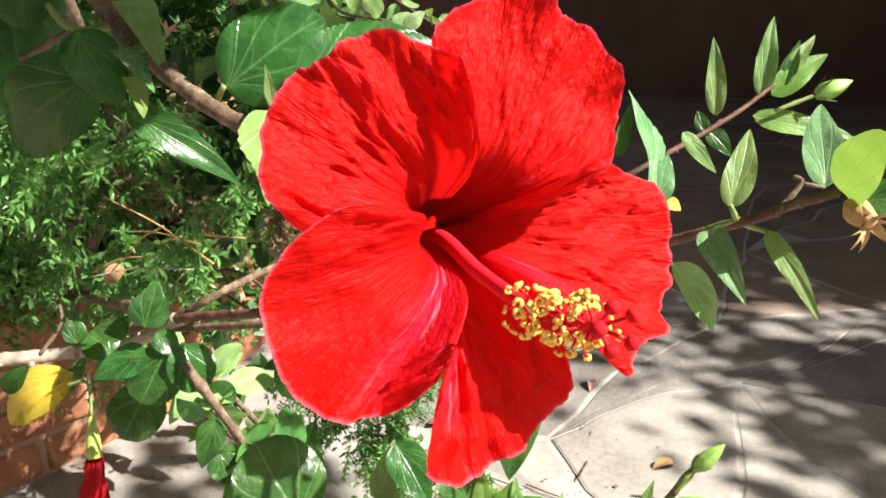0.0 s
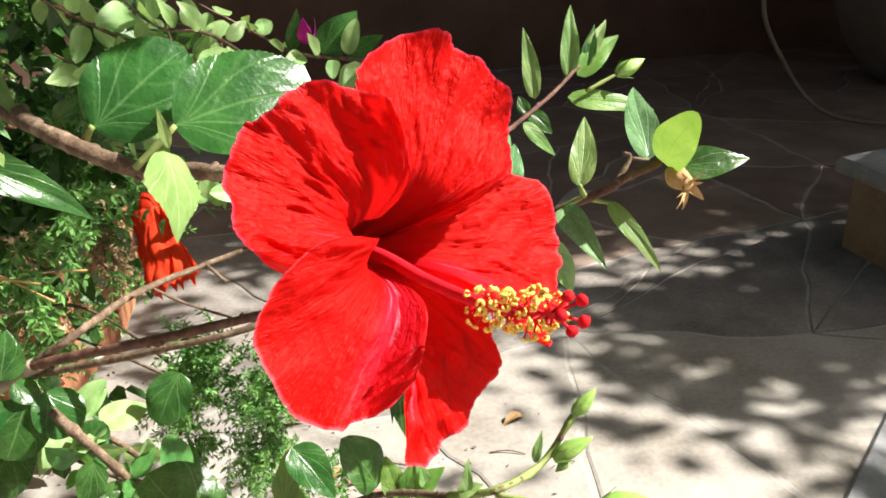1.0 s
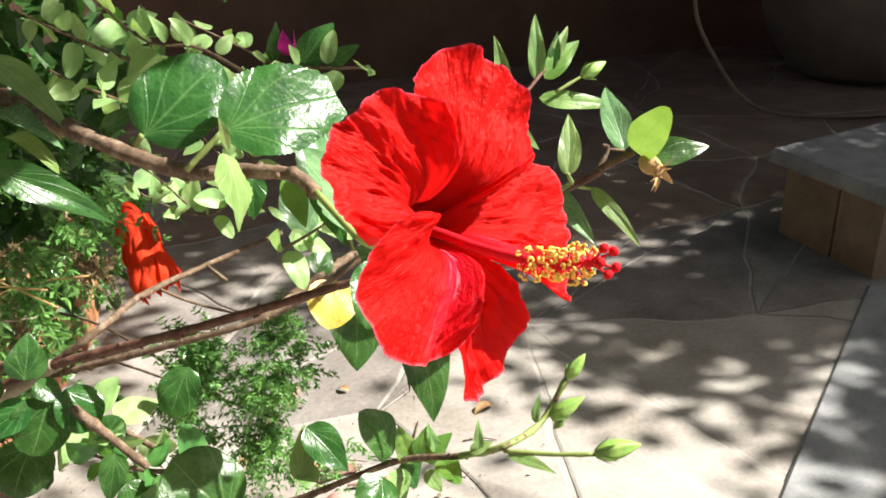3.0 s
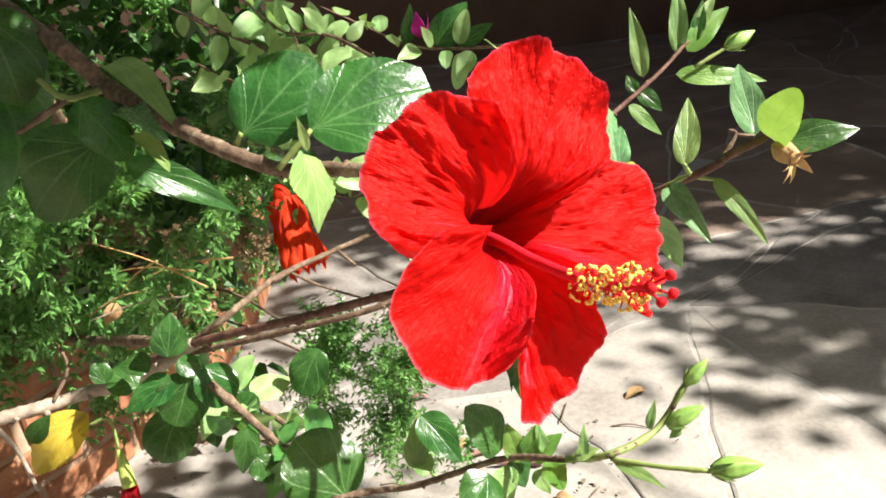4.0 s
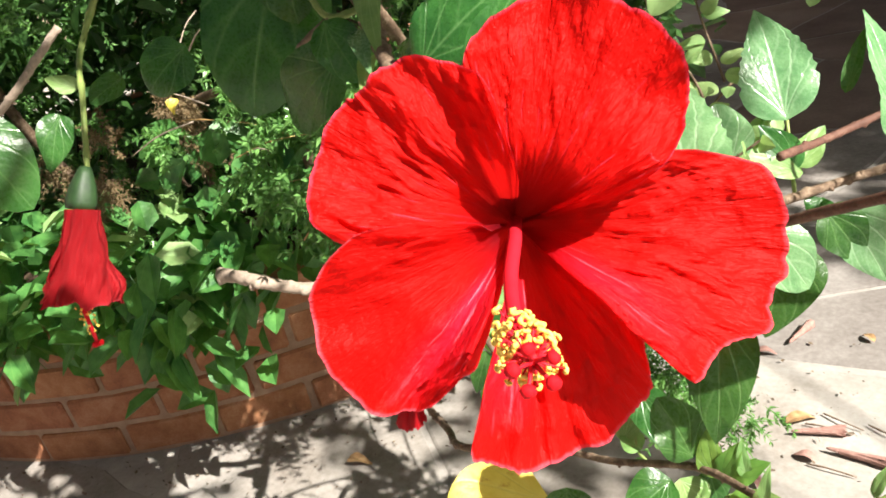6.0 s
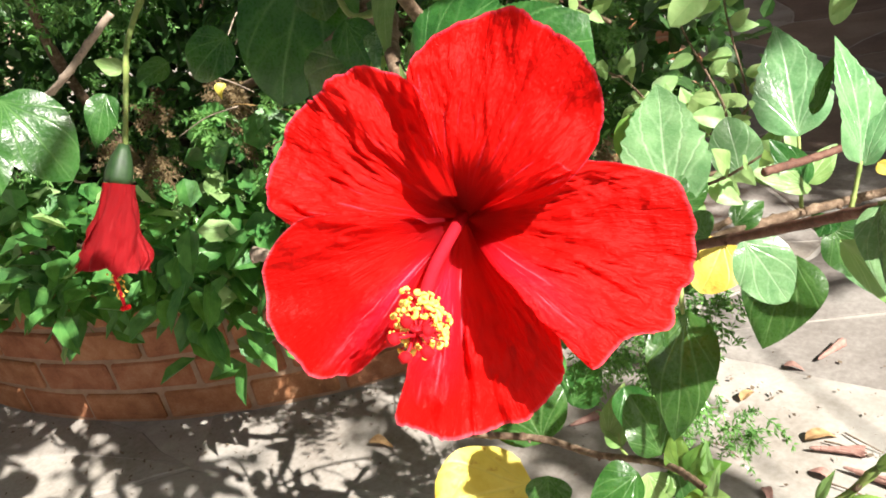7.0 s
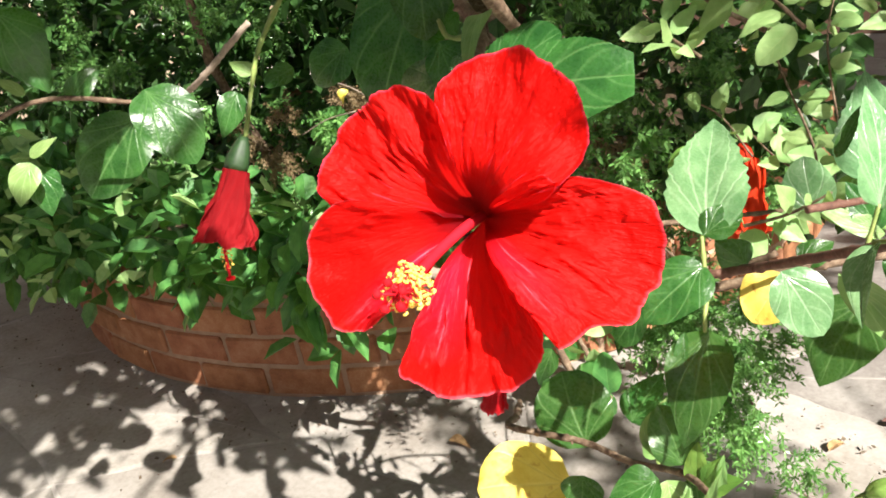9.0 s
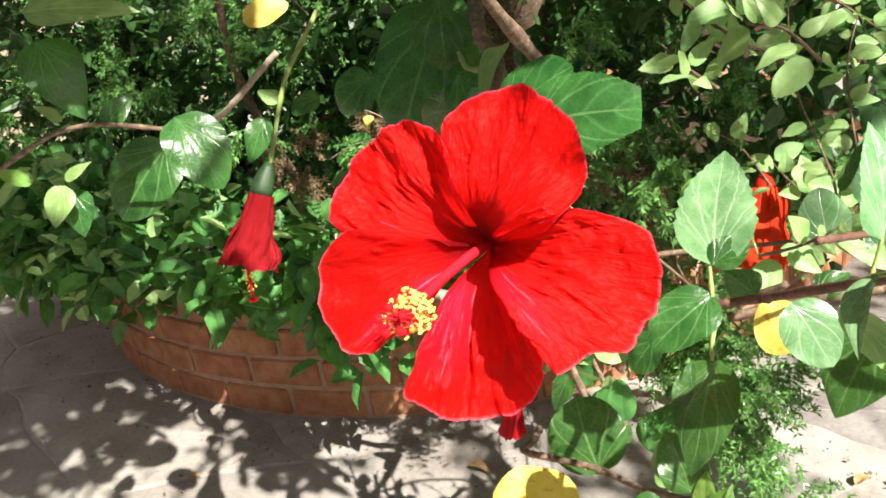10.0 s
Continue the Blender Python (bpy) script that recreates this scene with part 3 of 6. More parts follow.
# roof out of view, added so its shade darkens the far ground
v, f = box_data([(1.3, 2.1), (1.3, 4.8), (9.2, 4.8), (9.2, 2.1)], 2.25, 2.40, 0.004)
roof_v = v + [Vector(q) for q in ((1.3, 2.1, 2.25), (1.3, 4.8, 2.25), (9.2, 4.8, 2.25), (9.2, 2.1, 2.25))]
tagged(mesh_ob("shade_roof", roof_v, f + [(15, 14, 13, 12)], DARKWALL, smooth=False), "unseen roof added to shade the back of the yard", "roof", kind="structure")

# round brick planter: core of mortar and soil; its bricks stand at the end of the file
PLANTER, RADIUS, COURSES, COURSE = Vector((-1.60, 1.865, 0)), 1.225, 4, 0.0745
planter = thing("brick_planter", "round red-brick planter overgrown with fern and shrubs", "planter", at=tuple(PLANTER))
planter.matrix_world = Matrix.Identity(4)
prof = [(RADIUS - 0.0042, -0.01), (RADIUS - 0.0042, COURSES * COURSE - 0.006), (RADIUS - 0.10, COURSES * COURSE - 0.006), (RADIUS - 0.10, 0.24), (0.01, 0.28)]
v = [PLANTER + Vector((r * math.cos(a), r * math.sin(a), z)) for r, z in prof[:4] for a in [2 * math.pi * j / 96 for j in range(96)]]
mesh_ob("mortar_core", v, grid_faces(4, 96, True), MORTAR, planter)
v = [PLANTER + Vector((r * math.cos(a), r * math.sin(a), 0.25 + 0.05 * noise.noise(Vector((r * 3 * math.cos(a), r * 3 * math.sin(a), 0))))) for r in (RADIUS - 0.10, 0.9, 0.5, 0.02) for a in [2 * math.pi * j / 48 for j in range(48)]]
mesh_ob("soil", v, grid_faces(4, 48, True) + [tuple(3 * 48 + j for j in range(48))], SOIL, planter)


# ---- fern and leafy undergrowth ----
def scatter_mesh(name, chunks, mat, label, category):
    """One mesh of many small blades. chunks: lists of quads (4 corners) with the blade's coordinates."""
    quads = np.concatenate(chunks)
    n = len(quads)
    me = bpy.data.meshes.new(name)
    me.vertices.add(4 * n)
    me.vertices.foreach_set("co", quads.reshape(-1).astype(np.float32))
    me.loops.add(4 * n)
    me.loops.foreach_set("vertex_index", np.arange(4 * n, dtype=np.int32))
    me.polygons.add(n)
    me.polygons.foreach_set("loop_start", np.arange(0, 4 * n, 4, dtype=np.int32))
    me.polygons.foreach_set("loop_total", np.full(n, 4, dtype=np.int32))
    layer = me.uv_layers.new(name="blade")
    uv = np.tile(np.array([[0, 0.5], [0.5, 0.0], [1, 0.5], [0.5, 1.0]], dtype=np.float32), (n, 1))
    layer.data.foreach_set("uv", uv.ravel())
    me.materials.append(mat)
    me.update()
    me.validate()
    return tagged(new(name, me), label, category, kind="stuff")


def unit(a):
    return a / np.maximum(np.linalg.norm(a, axis=-1, keepdims=True), 1e-9)


def blades(base, direction, length, width, rng, droop=0.15):
    """Diamond-shaped blades from base points along directions."""
    d = unit(direction)
    side = unit(np.cross(d, rng.normal(size=d.shape)))
    up = np.cross(side, d)
    L, W = length[:, None], width[:, None]
    tip = base + d * L - np.array([0, 0, 1.0]) * L * droop
    mid = base + d * L * 0.5 + up * L * 0.06
    return np.stack([base, mid - side * W * 0.5, tip, mid + side * W * 0.5], 1)


def in_blobs(count, blobs, rng, shell=0.55):
    """Points in a heap of ellipsoids, thicker towards their skins; also the outward direction."""
    vol = np.array([b[3] * b[4] * b[5] for b in blobs])
    pick = rng.choice(len(blobs), count, p=vol / vol.sum())
    d = unit(rng.normal(size=(count, 3)))
    r = shell + (1 - shell) * rng.random(count) ** 0.7
    b = np.array(blobs)[pick]
    return b[:, :3] + d * r[:, None] * b[:, 3:], d


FERN_HEAPS = [(-0.34, 1.22, 0.90, 0.24, 0.26, 0.34), (-0.58, 0.98, 0.86, 0.30, 0.26, 0.33), (-0.92, 0.92, 0.78, 0.34, 0.24, 0.42),
              (-1.40, 0.92, 0.78, 0.42, 0.26, 0.44), (-2.05, 0.95, 0.78, 0.45, 0.30, 0.46), (-0.45, 1.42, 0.50, 0.24, 0.26, 0.30),
              (-0.75, 1.45, 1.10, 0.55, 0.40, 0.50), (-1.7, 1.45, 1.10, 0.75, 0.45, 0.50), (-0.25, 1.75, 1.0, 0.35, 0.35, 0.45),
              (-0.42, 0.86, 0.58, 0.14, 0.09, 0.10), (-0.27, 0.82, 0.62, 0.11, 0.08, 0.10), (-0.045, 0.75, 0.42, 0.05, 0.05, 0.08), (0.030, 0.72, 0.41, 0.045, 0.05, 0.10),
              (-0.40, 1.10, 0.42, 0.14, 0.14, 0.20), (-0.60, 1.00, 0.46, 0.16, 0.10, 0.13), (-0.30, 1.35, 0.40, 0.14, 0.2, 0.25)]
def grow_fern(name, groups, mat, label, category, seed):
    """Feathery sprigs: clumps of thin shoots with needles all round."""
    nrng = np.random.default_rng(seed)
    chunks, stems = [], []
    for heaps, clumps in groups:
        centre, outward = in_blobs(clumps, heaps, nrng)
        small = 0.55 if clumps < 30 else 1.0
        per_clump = 16 if clumps < 30 else 9
        count = clumps * per_clump
        who = np.repeat(np.arange(clumps), per_clump)
        root = centre[who] + nrng.normal(size=(count, 3)) * 0.010
        d = unit(outward[who] * 0.8 + nrng.normal(size=(count, 3)) * 0.65 + np.array([0.10, -0.25, 0.20]))
        length = nrng.uniform(0.035, 0.085, count) * small
        for k in range(5):
            f = (k + 1.0) / 5
            at = root + d * (length * f)[:, None] - np.array([0, 0, 1.0]) * (0.25 * length * f ** 2)[:, None]
            for w in range(7):
                nd = unit(d * nrng.uniform(0.25, 0.75) + unit(np.cross(d, nrng.normal(size=d.shape))) * 0.85)
                chunks.append(blades(at, nd, nrng.uniform(0.011, 0.020, count) * small * (1.1 - 0.35 * f), nrng.uniform(0.0032, 0.0050, count) * (0.5 if small < 1 else 1.0), nrng))
        stems.append(np.stack([root, root + d * length[:, None] * 0.5 + 0.0006, root + d * length[:, None] - np.array([0, 0, 1.0]) * (0.25 * length)[:, None], root + d * length[:, None] * 0.5 - 0.0006], 1))
    return scatter_mesh(name, chunks + stems, mat, label, category)


grow_fern("asparagus_fern", ((FERN_HEAPS[:6], 165), (FERN_HEAPS[6:9], 105), (FERN_HEAPS[9:11], 38), (FERN_HEAPS[11:13], 26), (FERN_HEAPS[13:], 36)), FERN,
          "dense feathery green asparagus fern spilling over the planter", "fern", 4)
grow_fern("dry_fern", (([(-0.45, 0.92, 0.56, 0.22, 0.10, 0.07), (-0.85, 0.84, 0.60, 0.22, 0.10, 0.08), (-0.30, 1.05, 0.50, 0.14, 0.12, 0.10)], 20),), STRAW,
          "dead straw-brown fern sprigs among the green ones", "dry fern", 14)


def cupped_leaves(base, d, length, width, rng):
    """Small oval leaves, two halves folded along the rib; each half is a quad."""
    side = unit(np.cross(d, np.array([0, 0, 1.0]) + 0.5 * rng.normal(size=d.shape)))
    up = np.cross(side, d)
    L, W = length[:, None], width[:, None]
    tip = base + d * L - np.array([0, 0, 1.0]) * L * 0.12
    q = []
    for sgn in (-1, 1):
        a = base + d * L * 0.28 + side * sgn * W * 0.48 + up * W * 0.16
        b = base + d * L * 0.72 + side * sgn * W * 0.42 + up * W * 0.14
        q.append(np.stack([base, a, b, tip] if sgn > 0 else [tip, b, a, base], 1))
    return q


def leafy(name, heaps, count, size, mat, label, category, seed, hang=0.0):
    rg = np.random.default_rng(seed)
    root, out = in_blobs(count, heaps, rg, 0.35)
    ch = []
    for k in range(5):
        d = unit(out * 0.5 + rg.normal(size=out.shape) * 0.8 + np.array([0.1, -0.35, 0.1 - hang]))
        base = root + rg.normal(size=root.shape) * size * 0.5
        ch += cupped_leaves(base, d, rg.uniform(0.6, 1.2, count) * size, rg.uniform(0.45, 0.68, count) * size, rg)
    return scatter_mesh(name, ch, mat, label, category)


leafy("low_shrub", [(-1.10, 0.70, 0.42, 0.22, 0.10, 0.13), (-0.78, 0.78, 0.42, 0.20, 0.10, 0.12), (-1.55, 0.62, 0.42, 0.30, 0.14, 0.17), (-1.9, 0.62, 0.40, 0.26, 0.14, 0.18), (-1.72, 0.48, 0.46, 0.26, 0.10, 0.14), (-0.62, 0.86, 0.48, 0.12, 0.10, 0.12)],
      370, 0.068, SMALLLEAF, "low shrub of small glossy green leaves hanging over the brick rim", "shrub", 7, 0.2)
# shade-coloured filling that keeps the fern's gaps dark
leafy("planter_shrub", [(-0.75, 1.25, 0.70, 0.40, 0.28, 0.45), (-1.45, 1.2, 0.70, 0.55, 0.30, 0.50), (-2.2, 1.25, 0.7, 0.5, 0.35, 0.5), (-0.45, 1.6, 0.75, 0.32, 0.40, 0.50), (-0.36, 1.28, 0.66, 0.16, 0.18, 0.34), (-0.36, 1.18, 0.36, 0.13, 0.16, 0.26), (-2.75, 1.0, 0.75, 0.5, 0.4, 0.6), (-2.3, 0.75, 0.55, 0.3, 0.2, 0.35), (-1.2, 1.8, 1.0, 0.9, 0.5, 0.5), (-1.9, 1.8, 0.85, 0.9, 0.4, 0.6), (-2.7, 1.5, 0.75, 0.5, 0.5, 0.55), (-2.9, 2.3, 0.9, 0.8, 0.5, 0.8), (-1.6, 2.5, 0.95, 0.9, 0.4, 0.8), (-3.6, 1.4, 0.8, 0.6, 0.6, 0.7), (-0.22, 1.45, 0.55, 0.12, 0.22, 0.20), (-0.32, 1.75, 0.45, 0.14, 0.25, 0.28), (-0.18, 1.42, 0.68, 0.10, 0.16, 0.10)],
      5600, 0.055, SHADESHRUB, "dense green shrub filling the planter behind the fern, darkened for shade", "shrub", 17, 0.2)
leafy("trailing_shrub", [(-1.15, 0.66, 0.44, 0.22, 0.08, 0.12), (-1.55, 0.54, 0.46, 0.28, 0.10, 0.16), (-0.78, 0.76, 0.44, 0.18, 0.08, 0.10), (-1.85, 0.50, 0.40, 0.22, 0.10, 0.16)],
      90, 0.058, PALESMALL, "trailing shoots of pale green leaves over the brick rim", "shrub", 27, 0.2)

# dry twigs and dead leaves caught in the fern
dead = thing("dead_twigs", "dry straw-coloured twigs and dead leaves caught in the fern", "twigs")
drng = random.Random(8)
for k in range(30):
    h = FERN_HEAPS[drng.choice((0, 1, 2, 1, 9, 10, 9, 10))]
    p = Vector((h[0] + drng.uniform(-0.7, 0.7) * h[3], h[1] - drng.uniform(0.5, 0.95) * h[4], h[2] + drng.uniform(-0.8, 0.5) * h[5]))
    d = Vector((drng.uniform(-1, 1), drng.uniform(-0.3, 0.3), drng.uniform(-0.35, 0.5))).normalized() * drng.uniform(0.05, 0.13)
    tube("dry_twig", [p - d * 0.5, p + Vector((0, 0, 0.006)), p + d * 0.5], 0.0010, 0.0006, DRYCALYX if k % 3 else GREYBARK, dead, 6, 6, 0.1)
    if k % 7 == 0:
        v, f, uv = leaf_grid(p, p + Vector((drng.uniform(-0.03, 0.03), -0.012, -0.018)), 0.016, (0.4, -1, 0.4), "toothed", 0.9, 0.7, 12, 6, k)
        mesh_ob("dead_leaf", v, f, DRYLEAF if k % 2 else YELLOW, dead, uvs=uv)

# woody stems in the undergrowth
undergrowth = thing("woody_stems", "brown woody stems rising from the planter through fern", "stem")
for a, b, c, r in (((-0.75, 1.15, 0.28), (-0.62, 1.0, 0.7), (-0.50, 0.92, 1.15), 0.016), ((-0.95, 1.1, 0.28), (-0.8, 0.95, 0.6), (-0.45, 0.80, 0.70), 0.010),
                   ((-1.3, 1.1, 0.28), (-1.2, 0.9, 0.7), (-1.0, 0.8, 1.0), 0.012), ((-0.6, 1.2, 0.3), (-0.35, 0.95, 0.62), (-0.25, 0.672, 0.864), 0.011), ((-0.55, 1.3, 0.3), (-0.4, 0.9, 0.45), (-0.18, 0.66, 0.55), 0.008),
                   ((-0.42, 1.30, 0.28), (-0.20, 0.95, 0.40), (0.02, 0.725, 0.40), 0.0022), ((-0.45, 1.25, 0.28), (-0.22, 0.95, 0.46), (-0.04, 0.75, 0.43), 0.0022)):
    tube("woody_stem", [a, b, c], r, r * 0.6, BARK, undergrowth, 10, 9, 0.2)


# ---- the flower ----
FLOWER = Vector((0.087, 0.309, 0.776))
AXIS = Vector((0.463, -0.80, 0.38)).normalized()
RIGHT = Vector((0, 0, 1)).cross(AXIS).normalized()
UP = AXIS.cross(RIGHT)


def ridged(x, y, z):
    """Sharp crests between wide hollows, 0 to 1."""
    return (1 - min(1.0, 1.9 * abs(noise.noise(Vector((x, y, z)))))) ** 2


def curve_at(knots, x):
    """The rounded line through the knots at x, counted in knots."""
    n = len(knots)
    k = min(int(x), n - 2)
    t = x - k
    b, c = knots[k], knots[k + 1]
    a = knots[k - 1] if k else b * 2 - c
    d = knots[k + 2] if k + 2 < n else c * 2 - b
    return 0.5 * ((2 * b) + (c - a) * t + (2 * a - 5 * b + 4 * c - d) * t * t + (3 * b - a - 3 * c + d) * t ** 3)


EYE = Vector((0.0015, -0.0065, -0.030))


def petal(parent, seed, margin, belly=0.0, cup=0.0, ruffle=1.0, ridge=1.0, folds=(), mat=None):
    """A broad crinkled petal, drawn out from the flower's eye to its margin.
    margin: knots round the free edge as (degrees, millimetres out, millimetres forward). belly: how far its middle bulges forward.
    cup: how far its sides stand up from its middle. folds: (degrees, half width, along, half length, millimetres)."""
    nl, nw = 90, 132
    knots = [Vector((r * math.cos(radians(a)), r * math.sin(radians(a)), h)) * 0.001 for a, r, h in margin]
    rim = [curve_at(knots, (len(knots) - 1) * j / nw) for j in range(nw + 1)]
    turn, last = [], None
    for p in rim:
        a = math.atan2(p.y - EYE.y, p.x - EYE.x)
        while last is not None and a < last - math.pi:
            a += 2 * math.pi
        while last is not None and a > last + math.pi:
            a -= 2 * math.pi
        turn.append(a)
        last = a
    low, high = min(turn), max(turn)
    verts, uvs, reach = [], [], []
    for i in range(nl + 1):
        s = i / nl
        for j in range(nw + 1):
            p, a = rim[j], turn[j]
            u = 2 * (a - low) / (high - low) - 1
            x = 2 * j / nw - 1
            flat = Vector((p.x - EYE.x, p.y - EYE.y, 0))
            full = flat.length
            grow = 1 + min(1.0, full / 0.05) * (0.009 * noise.noise(Vector((x * 7, seed, 0.3))) + 0.014 * noise.noise(Vector((x * 19, seed, 1.3))) + 0.007 * noise.noise(Vector((x * 45, seed, 2.3))))
            claw = min(0.0012, 0.1 * full)
            r = claw + (full * grow - claw) * s
            a2 = a + 0.035 * s * (1 - s) * 4 * noise.noise(Vector((u * 2.0, s * 3.5, seed + 11)))
            q = (1 - math.exp(-(r / 0.0125) ** 1.7)) / (1 - math.exp(-(full / 0.0125) ** 1.7))
            h = EYE.z + (p.z - EYE.z) * min(q, 1.0)
            body = max(0.0, min(1.0, (r - 0.014) / 0.022)) * min(1.0, full / 0.045)
            h += (belly * (1 - u * u) - cup * (1 - abs(u)) ** 1.3 * (1 - s)) * 4 * s * (1 - s) * min(1.0, full / 0.045)
            wav = noise.noise(Vector((u * 1.7, s * 1.4, seed * 3.1)))
            h += ruffle * body * (0.0042 * s ** 2 * noise.noise(Vector((a * 5.0, s * 2.6, seed * 3.1 + 5))) + 0.0022 * s ** 5 * math.sin(a * 22 + seed * 2 + 3 * wav))
            # crinkles fan out from the claw, wander and fork
            warp = a * 7.2 + 0.8 * wav + 0.45 * noise.noise(Vector((a * 3.2, s * 4, seed + 20)))
            rough = body * (0.5 + 0.9 * max(0.0, 0.5 + noise.noise(Vector((u * 1.6, s * 2.2, seed + 31)))))
            h += ridge * rough * (0.0030 * ridged(warp * 0.62, s * 1.7 + 0.5 * u, seed) + 0.0016 * ridged(warp * 1.5, s * 3.4, seed + 4) + 0.0012 * ridged(warp * 3.2, s * 6.0, seed + 9))
            h += ridge * rough * 0.0008 * noise.noise(Vector((warp * 4.0, s * 9.0, seed + 7)))
            for at, wide, along, long_, high_mm in folds:
                off = (math.degrees(a) - at + 180) % 360 - 180
                h += 0.001 * high_mm * math.exp(-(off / wide) ** 2 - ((r / 0.07 - along) / long_) ** 2)
            verts.append(FLOWER + RIGHT * (EYE.x + math.cos(a2) * r) + UP * (EYE.y + math.sin(a2) * r) + AXIS * h)
            uvs.append((s, 0.5 + 0.5 * u))
            reach.append((r / 0.08, 0.5 + 0.5 * x))
    ob = mesh_ob("petal", verts, grid_faces(nl + 1, nw + 1), mat or PETAL, parent, uvs=uvs)
    layer = ob.data.uv_layers.new(name="reach")
    idx = np.empty(len(ob.data.loops), dtype=np.int32)
    ob.data.loops.foreach_get("vertex_index", idx)
    layer.data.foreach_set("uv", np.asarray(reach, dtype=np.float32)[idx].ravel())
    return ob


flower = thing("hibiscus_flower", "large open red hibiscus flower with a yellow-tipped column", "flower", at=tuple(FLOWER))
flower.matrix_world = Matrix.Identity(4)
petal(flower, 1.0, [(349, 18, -5), (358, 36, 10), (13, 52.3, 19.5), (26, 60.4, 18.4), (39, 63.8, 17.2), (54, 64.3, 13.4), (67, 63.1, 12.4), (85, 53.2, 11), (97, 42, 9), (102, 21.6, -3)],
      -0.005, 0.0, 1.0, 0.62, [(26, 15, 0.74, 0.13, -5.5), (44, 4, 0.95, 0.12, 2.5), (52, 3, 0.95, 0.1, -2.0), (12, 6, 0.6, 0.12, 3.0)])
petal(flower, 2.0, [(60, 8, 8), (79, 16.3, 20), (92, 37.1, 22.6), (110, 49.8, 15.2), (122, 54, 12.6), (131, 54.6, 9.6), (136, 57.5, 8.9), (150, 58.9, 7.5), (163, 57.9, 12.3), (173, 55.1, 13.6), (186, 42, 5), (192, 22, -4)],
      0.0, 0.003, 1.0, 0.8, [(104, 10, 0.55, 0.22, -4.0), (124, 6, 0.62, 0.3, 2.5)])
petal(flower, 3.0, [(219, 8.7, 3.4), (192, 11.4, 13.3), (190, 21.7, 20.4), (176, 30.8, 27.0), (179, 46.3, 27.0), (193, 62.2, 19.1), (211, 69.6, 16.2), (226, 68.1, 20.2), (235, 58.7, 24.0), (241, 47, 27), (246, 44, 22.5), (246, 29.8, 11.5), (248, 20, -4)],
      0.0, 0.002, 0.7, 0.62, [(233, 4.5, 0.45, 0.4, 4.0), (225, 3.5, 0.5, 0.45, -3.0), (241, 3, 0.5, 0.3, -3.5), (214, 4, 0.6, 0.35, 1.5)], PETAL_C)
petal(flower, 4.0, [(258, 26.1, 3.7), (252, 51.3, 8.6), (249, 71.2, 12.2), (256, 78.0, 2.8), (266, 82.1, -7.7), (282, 80.2, -12.8), (294, 71.9, -4.2), (299, 63.8, 1.0), (307, 51, -5), (321, 30.5, -13)],
      0.0, 0.002, 0.8, 0.8, [(258, 3, 0.75, 0.5, 5.0), (264, 2.2, 0.85, 0.4, -2.5), (268, 2.5, 0.9, 0.3, 3.5), (274, 2.5, 0.95, 0.2, -2.0)], PETAL_D)
petal(flower, 5.0, [(297, 20.5, -5.8), (305, 39, 0), (307, 51.7, 7.6), (304.5, 69.4, 15.5), (317, 73.5, 8.1), (323, 83.5, 3.7), (331, 83, -0.7), (340, 84.2, -3.4), (357, 75.5, -4.1), (8, 50, 5), (6, 42, 20), (11, 37.5, 28), (355, 19, 18)],
      0.0, 0.002, 1.0, 1.0, (), PETAL_E)

# staminal column: a long red tube, yellow anthers on short filaments, five velvet stigmas
def in_flower(x, y, h):
    return FLOWER + (RIGHT * x + UP * y + AXIS * h) * 0.001


TIP = in_flower(-3.9, -30.9, 72.5)
col_line = smooth_path([in_flower(2.0, -4.5, -31), in_flower(-0.2, -9.8, -5.8), in_flower(-4.2, -18.5, 20.5), in_flower(-5.5, -25.9, 43.6), in_flower(-4.3, -30.2, 59.5), TIP], 10)
v, f = tube_data(col_line, [0.0024 - 0.0008 * i / (len(col_line) - 1) for i in range(len(col_line))], 12, 0.05)
column = mesh_ob("staminal_column", v, f, STYLE, flower, label="long red staminal column")
rng = random.Random(5)


def blob(name, centre, radius, mat, parent, squash=0.8, seed=0, label=""):
    bm = bmesh.new()
    bmesh.ops.create_icosphere(bm, subdivisions=2, radius=radius)
    for q in bm.verts:
        if mat is POLLEN:
            q.co.x *= 1.25
            q.co.y += 0.45 * radius * (q.co.x / radius) ** 2
        q.co *= 1 + 0.22 * noise.noise(q.co * (1.6 / radius) + Vector((seed, 0, 0)))
        q.co.z *= squash
    me = bpy.data.meshes.new(name)
    bm.to_mesh(me)
    bm.free()
    me.materials.append(mat)
    me.polygons.foreach_set("use_smooth", [True] * len(me.polygons))
    ob = new(name, me)
    ob.parent, ob.location = parent, centre
    ob.rotation_euler = (rng.uniform(0, 3), rng.uniform(0, 3), rng.uniform(0, 3))
    if label:
        ob["label"] = label
    return ob


def anther_mesh(k):
    """A horseshoe of pollen."""
    arc = [Vector((math.cos(a) * 0.00115, math.sin(a) * 0.00105, 0.0002 * math.sin(3 * a + k))) for a in [0.35 + 5.0 * q / 9 for q in range(10)]]
    v, f = tube_data(arc, [0.00050 + 0.00022 * math.sin(math.pi * q / 9) + 0.00006 * math.sin(5 * q + k) for q in range(10)], 6, 0.0)
    me = bpy.data.meshes.new("anther")
    me.from_pydata([tuple(q) for q in v], [], f)
    me.materials.append(POLLEN)
    me.polygons.foreach_set("use_smooth", [True] * len(me.polygons))
    return me


ANTHERS = [anther_mesh(k) for k in range(4)]


